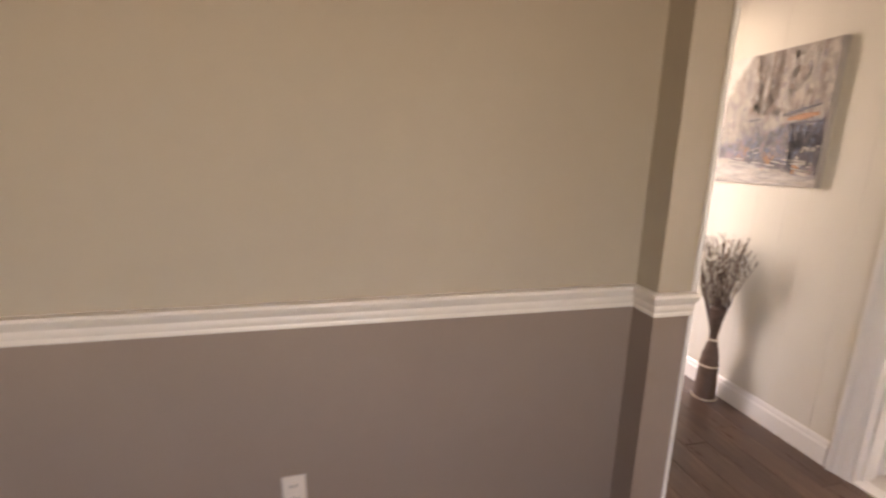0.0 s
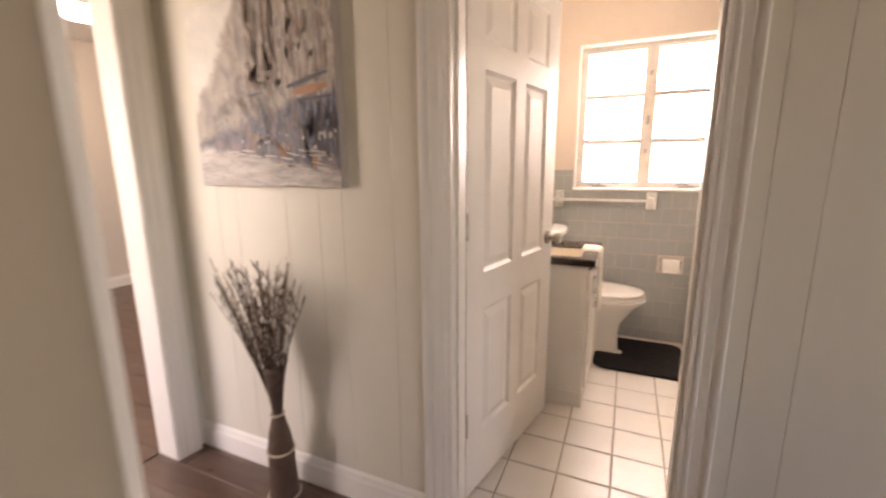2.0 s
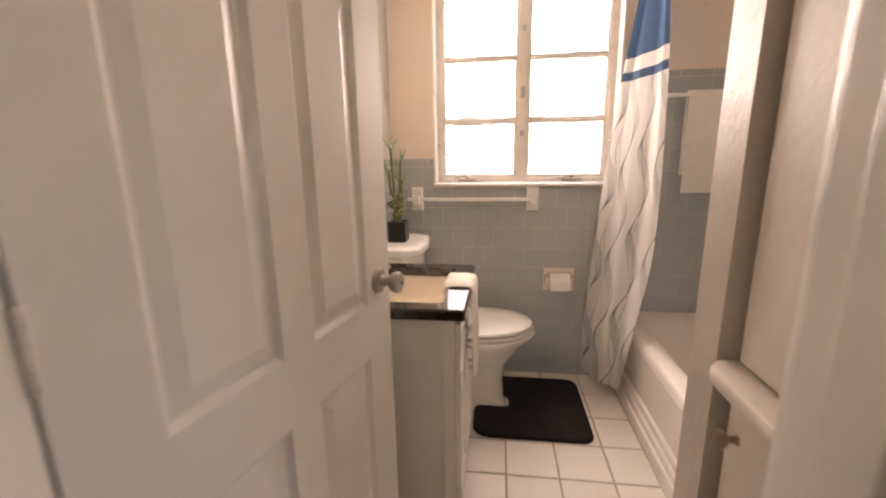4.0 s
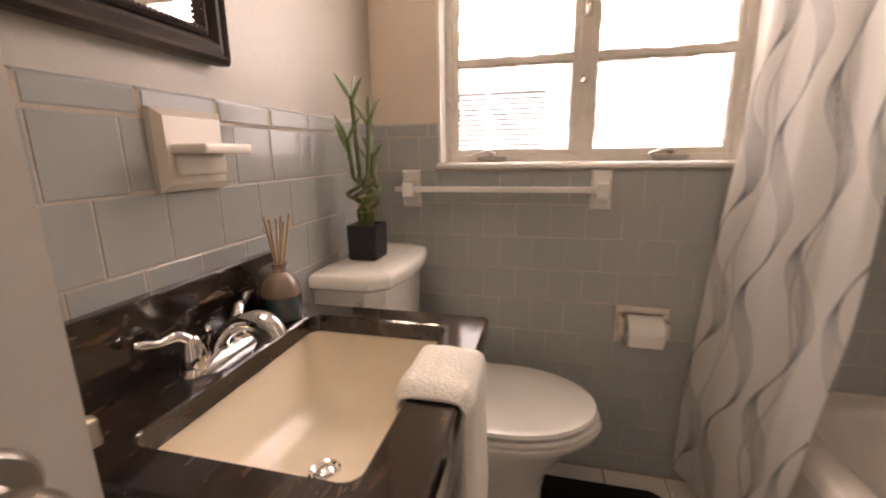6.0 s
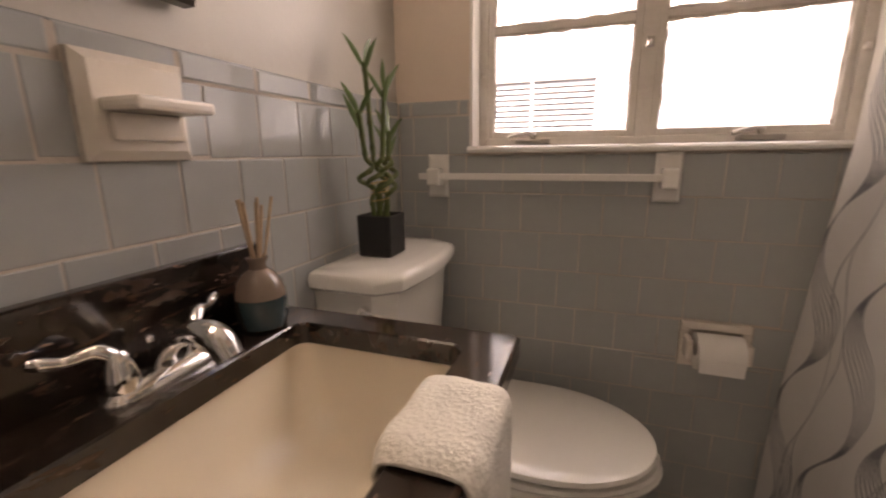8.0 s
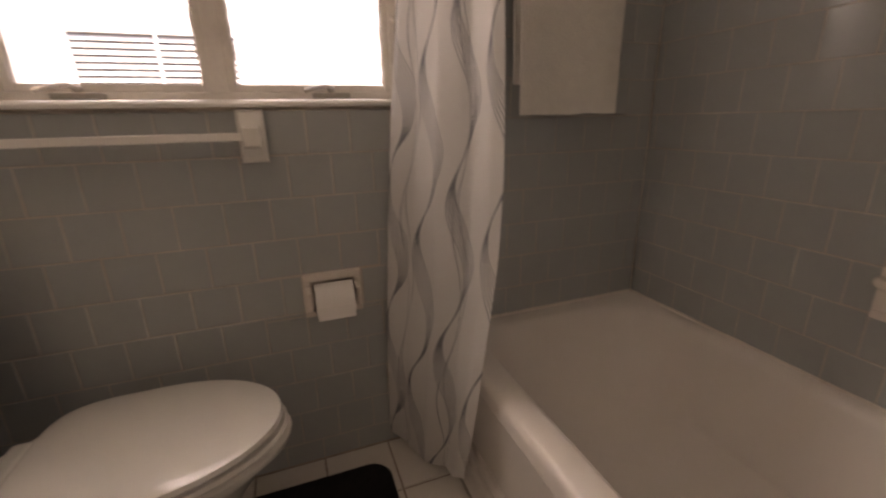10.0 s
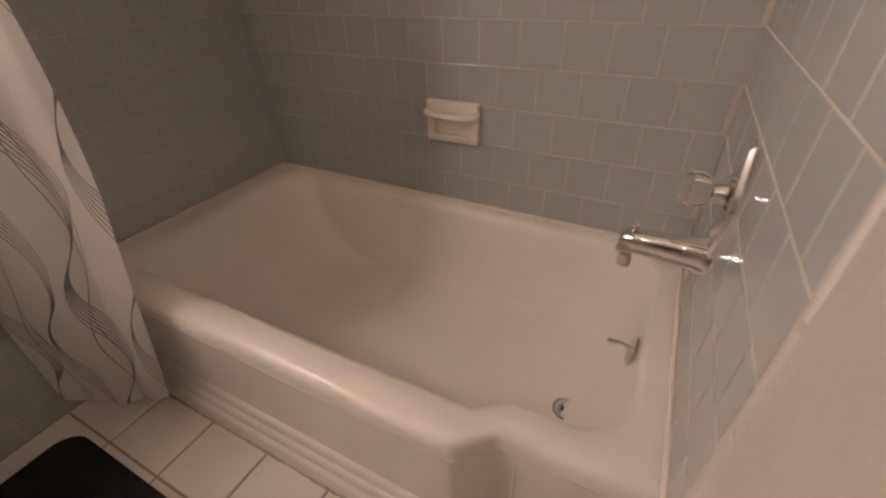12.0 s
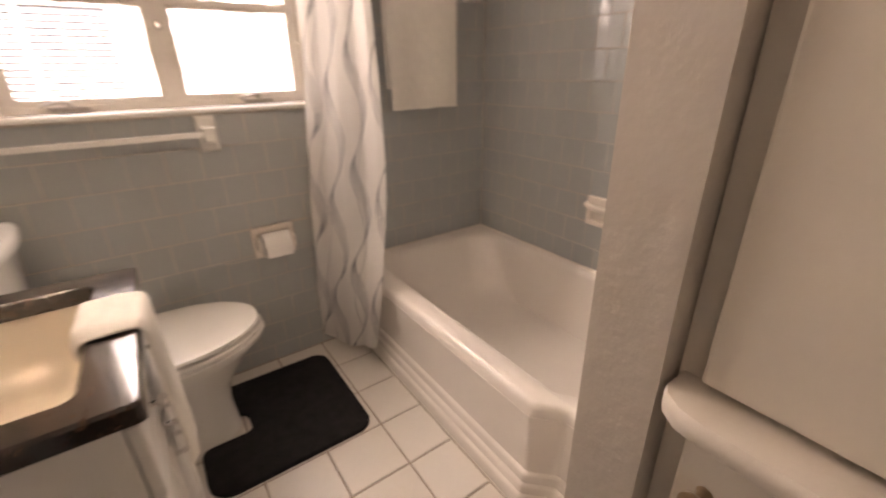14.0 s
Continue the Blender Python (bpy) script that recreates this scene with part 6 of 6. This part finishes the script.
def tile_wall(parent, at, u0, u1, z0, z1, row0, joint0, holes=(), gap=0.0026, cap=0.0):
    """Running-bond tiles. at(u, z) is the pose of a face point; row0 a course line; joint0 a joint in the course above row0."""
    k0 = math.floor((z0 - row0) / PT + 1e-6)
    z = row0 + k0 * PT
    k = k0
    while z < z1 - 0.012:
        a, b = max(z, z0), min(z + PT, z1)
        off = joint0 + (PT / 2 if k % 2 else 0)
        u = off + math.floor((u0 - off) / PT) * PT
        while u < u1 - 0.004:
            c, d = max(u, u0), min(u + PT, u1)
            spans = [(c, d, a, b)]
            for h0, h1, g0, g1 in holes:
                cut = []
                for (p, q, r, s) in spans:
                    if q <= h0 + 1e-4 or p >= h1 - 1e-4 or s <= g0 + 1e-4 or r >= g1 - 1e-4:
                        cut.append((p, q, r, s))
                        continue
                    if r < g0:
                        cut.append((p, q, r, g0))
                    if s > g1:
                        cut.append((p, q, g1, s))
                    if p < h0:
                        cut.append((p, h0, max(r, g0), min(s, g1)))
                    if q > h1:
                        cut.append((h1, q, max(r, g0), min(s, g1)))
                spans = cut
            for p, q, r, s in spans:
                if q - p > 0.010 and s - r > 0.010:
                    lay(parent, at((p + q) / 2, (r + s) / 2), q - p - gap, s - r - gap)
            u += PT
        z += PT
        k += 1


def cap_row(parent, at, u0, u1, z0, z1, joint0):
    u = joint0 + math.floor((u0 - joint0) / 0.152) * 0.152
    while u < u1 - 0.004:
        c, d = max(u, u0), min(u + 0.152, u1)
        if d - c > 0.01:
            lay(parent, at((c + d) / 2, (z0 + z1) / 2), d - c - 0.002, z1 - z0 - 0.002, d=0.008, bev=0.006, name="cap_tile")
        u += 0.152


def at_east(u, z):
    return Matrix(((0, 0, -1, XW), (-1, 0, 0, u), (0, 1, 0, z), (0, 0, 0, 1)))


def at_north(u, z):
    return Matrix(((1, 0, 0, u), (0, 0, -1, YN), (0, 1, 0, z), (0, 0, 0, 1)))


def at_south(u, z):
    return Matrix(((-1, 0, 0, u), (0, 0, 1, YB), (0, 1, 0, z), (0, 0, 0, 1)))


def at_end(u, z):
    return Matrix(((0, 0, 1, XE), (1, 0, 0, u), (0, 1, 0, z), (0, 0, 0, 1)))


ZCAP = ROW0 + 10 * PT                         # under the cap of the window wall
ZSH = ROWS + 14 * PT                          # top of the alcove tiles
part("grout", boxes((XW + 0.0011, YB, 0, XW + 0.012, 0.16, ZSH + 0.03), (XW + 0.0011, 0.16, 0, XW + 0.012, YN, WZ0 - 0.02), (XW + 0.0011, WY1 + 0.005, WZ0 - 0.02, XW + 0.012, YN, ZCAP + 0.040)), "grout", wall_east)
tile_wall(wall_east, at_east, 0.16, YN, 0.0, ZCAP, ROW0, 0.953, holes=((WY0 - 0.02, WY1 + 0.006, WZ0 - 0.024, 3), (ty0, ty1, tz0, tz1)))
tile_wall(wall_east, at_east, YB, 0.16, 0.30, ZSH, ROWS, 0.30)
cap_row(wall_east, at_east, WY1 + 0.008, YN, ZCAP, ZCAP + 0.045, 1.2)
cap_row(wall_east, at_east, YB, 0.16, ZSH, ZSH + 0.035, 0.1)
ZCN = ZCAP
part("grout", boxes((XD, YN + 0.0011, 0, XW, YN + 0.012, ZCN + 0.04)), "grout", wall_north)
tile_wall(wall_north, at_north, XD + 0.02, XW, 0.0, ZCN, ROW0, 2.988, holes=((2.866, 2.998, 1.085, 1.205),))
cap_row(wall_north, at_north, XD + 0.02, XW, ZCN, ZCN + 0.045, 3.009)
part("grout", boxes((XE, YB - 0.012, 0, XW, YB - 0.0011, ZSH + 0.03)), "grout", wall_south)
tile_wall(wall_south, at_south, XE, XW, 0.32, ZSH, ROWS, 2.605, holes=((sx0 + 0.005, sx1 - 0.005, sz0 + 0.004, sz1 - 0.004),))
cap_row(wall_south, at_south, XE, XW, ZSH, ZSH + 0.035, 2.4)
YTE = 0.125
part("grout", boxes((XE - 0.012, YB, 0, XE - 0.0011, YTE + 0.022, ZSH + 0.03)), "grout", wall_partition)
tile_wall(wall_partition, at_end, YB, YTE, 0.05, ZSH, ROWS, YTE - PT)
z = ROWS
while z < ZSH:
    lay(wall_partition, at_end(YTE + 0.0135, z + 0.076), 0.0245, 0.150, d=0.008, bev=0.007, mat="ceramic", name="edge_tile")
    z += 0.152
cap_row(wall_partition, at_end, YB, YTE, ZSH, ZSH + 0.035, 0.1)

# floor tiles on a square grid
FT = 0.2087
fx = 3.122 - 7 * FT
while fx < XW:
    fy = 0.354 - 6 * FT
    while fy < YN:
        a, b, c, d = max(fx, XD - 0.05), min(fx + FT, XW - 0.002), max(fy, 0.0), min(fy + FT, YN - 0.002)
        if b - a > 0.02 and d - c > 0.02:
            lay(floor_bath, pose((a + b) / 2, (c + d) / 2, 0), b - a - 0.0065, d - c - 0.0065, d=0.008, bev=0.003, mat="floor_tile", jitter=0.0008)
        fy += FT
    fx += FT

# dark planks of the hall; those past reach of the eye are one sheet of planks
PW = 0.124
kx = 0
x = -0.62
while x < XD - 0.07:
    y = -0.3 - (0.41 * kx) % 0.9
    while y < 2.64:
        ln = 0.9 + 0.3 * ((kx * 7 + int(y * 10)) % 3) / 2
        a, b = max(y, -0.3), min(y + ln, 2.65)
        if b - a > 0.03:
            lay(floor_hall, pose(x + PW / 2, (a + b) / 2, 0), PW - 0.0015, b - a - 0.0015, d=0.006, bev=0.0015, mat="plank", name="plank", jitter=0.0002)
        y += ln
    x += PW
    kx += 1
verts, faces = [], []
for x0, x1, y0, y1 in ((-3.1, -0.62, -2.5, YR), (-0.62, XH, -2.5, -0.3), (-0.6, 5.0, 2.66, 5.84)):
    x = x0
    while x < x1 - 0.01:
        y = y0 - rnd.random()
        while y < y1:
            ln = 0.9 + 0.4 * rnd.random()
            a, b, c, d = x + 0.0008, min(x + PW, x1) - 0.0008, max(y, y0) + 0.0008, min(y + ln, y1) - 0.0008
            if d - c > 0.02:
                n = len(verts)
                verts += [(a, c, -0.004), (b, c, -0.004), (b, d, -0.004), (a, d, -0.004), (a + 0.001, c + 0.001, 0), (b - 0.001, c + 0.001, 0), (b - 0.001, d - 0.001, 0), (a + 0.001, d - 0.001, 0)]
                faces += [(n, n + 1, n + 5, n + 4), (n + 1, n + 2, n + 6, n + 5), (n + 2, n + 3, n + 7, n + 6), (n + 3, n, n + 4, n + 7), (n + 4, n + 5, n + 6, n + 7)]
            y += ln
        x += PW
me = bpy.data.meshes.new("far_planks")
me.from_pydata(verts, [], faces)
me.materials.append(M["plank"])
ob = new("far_planks", me)
ob.parent = floor_hall
tagged(ob, kind="stuff")
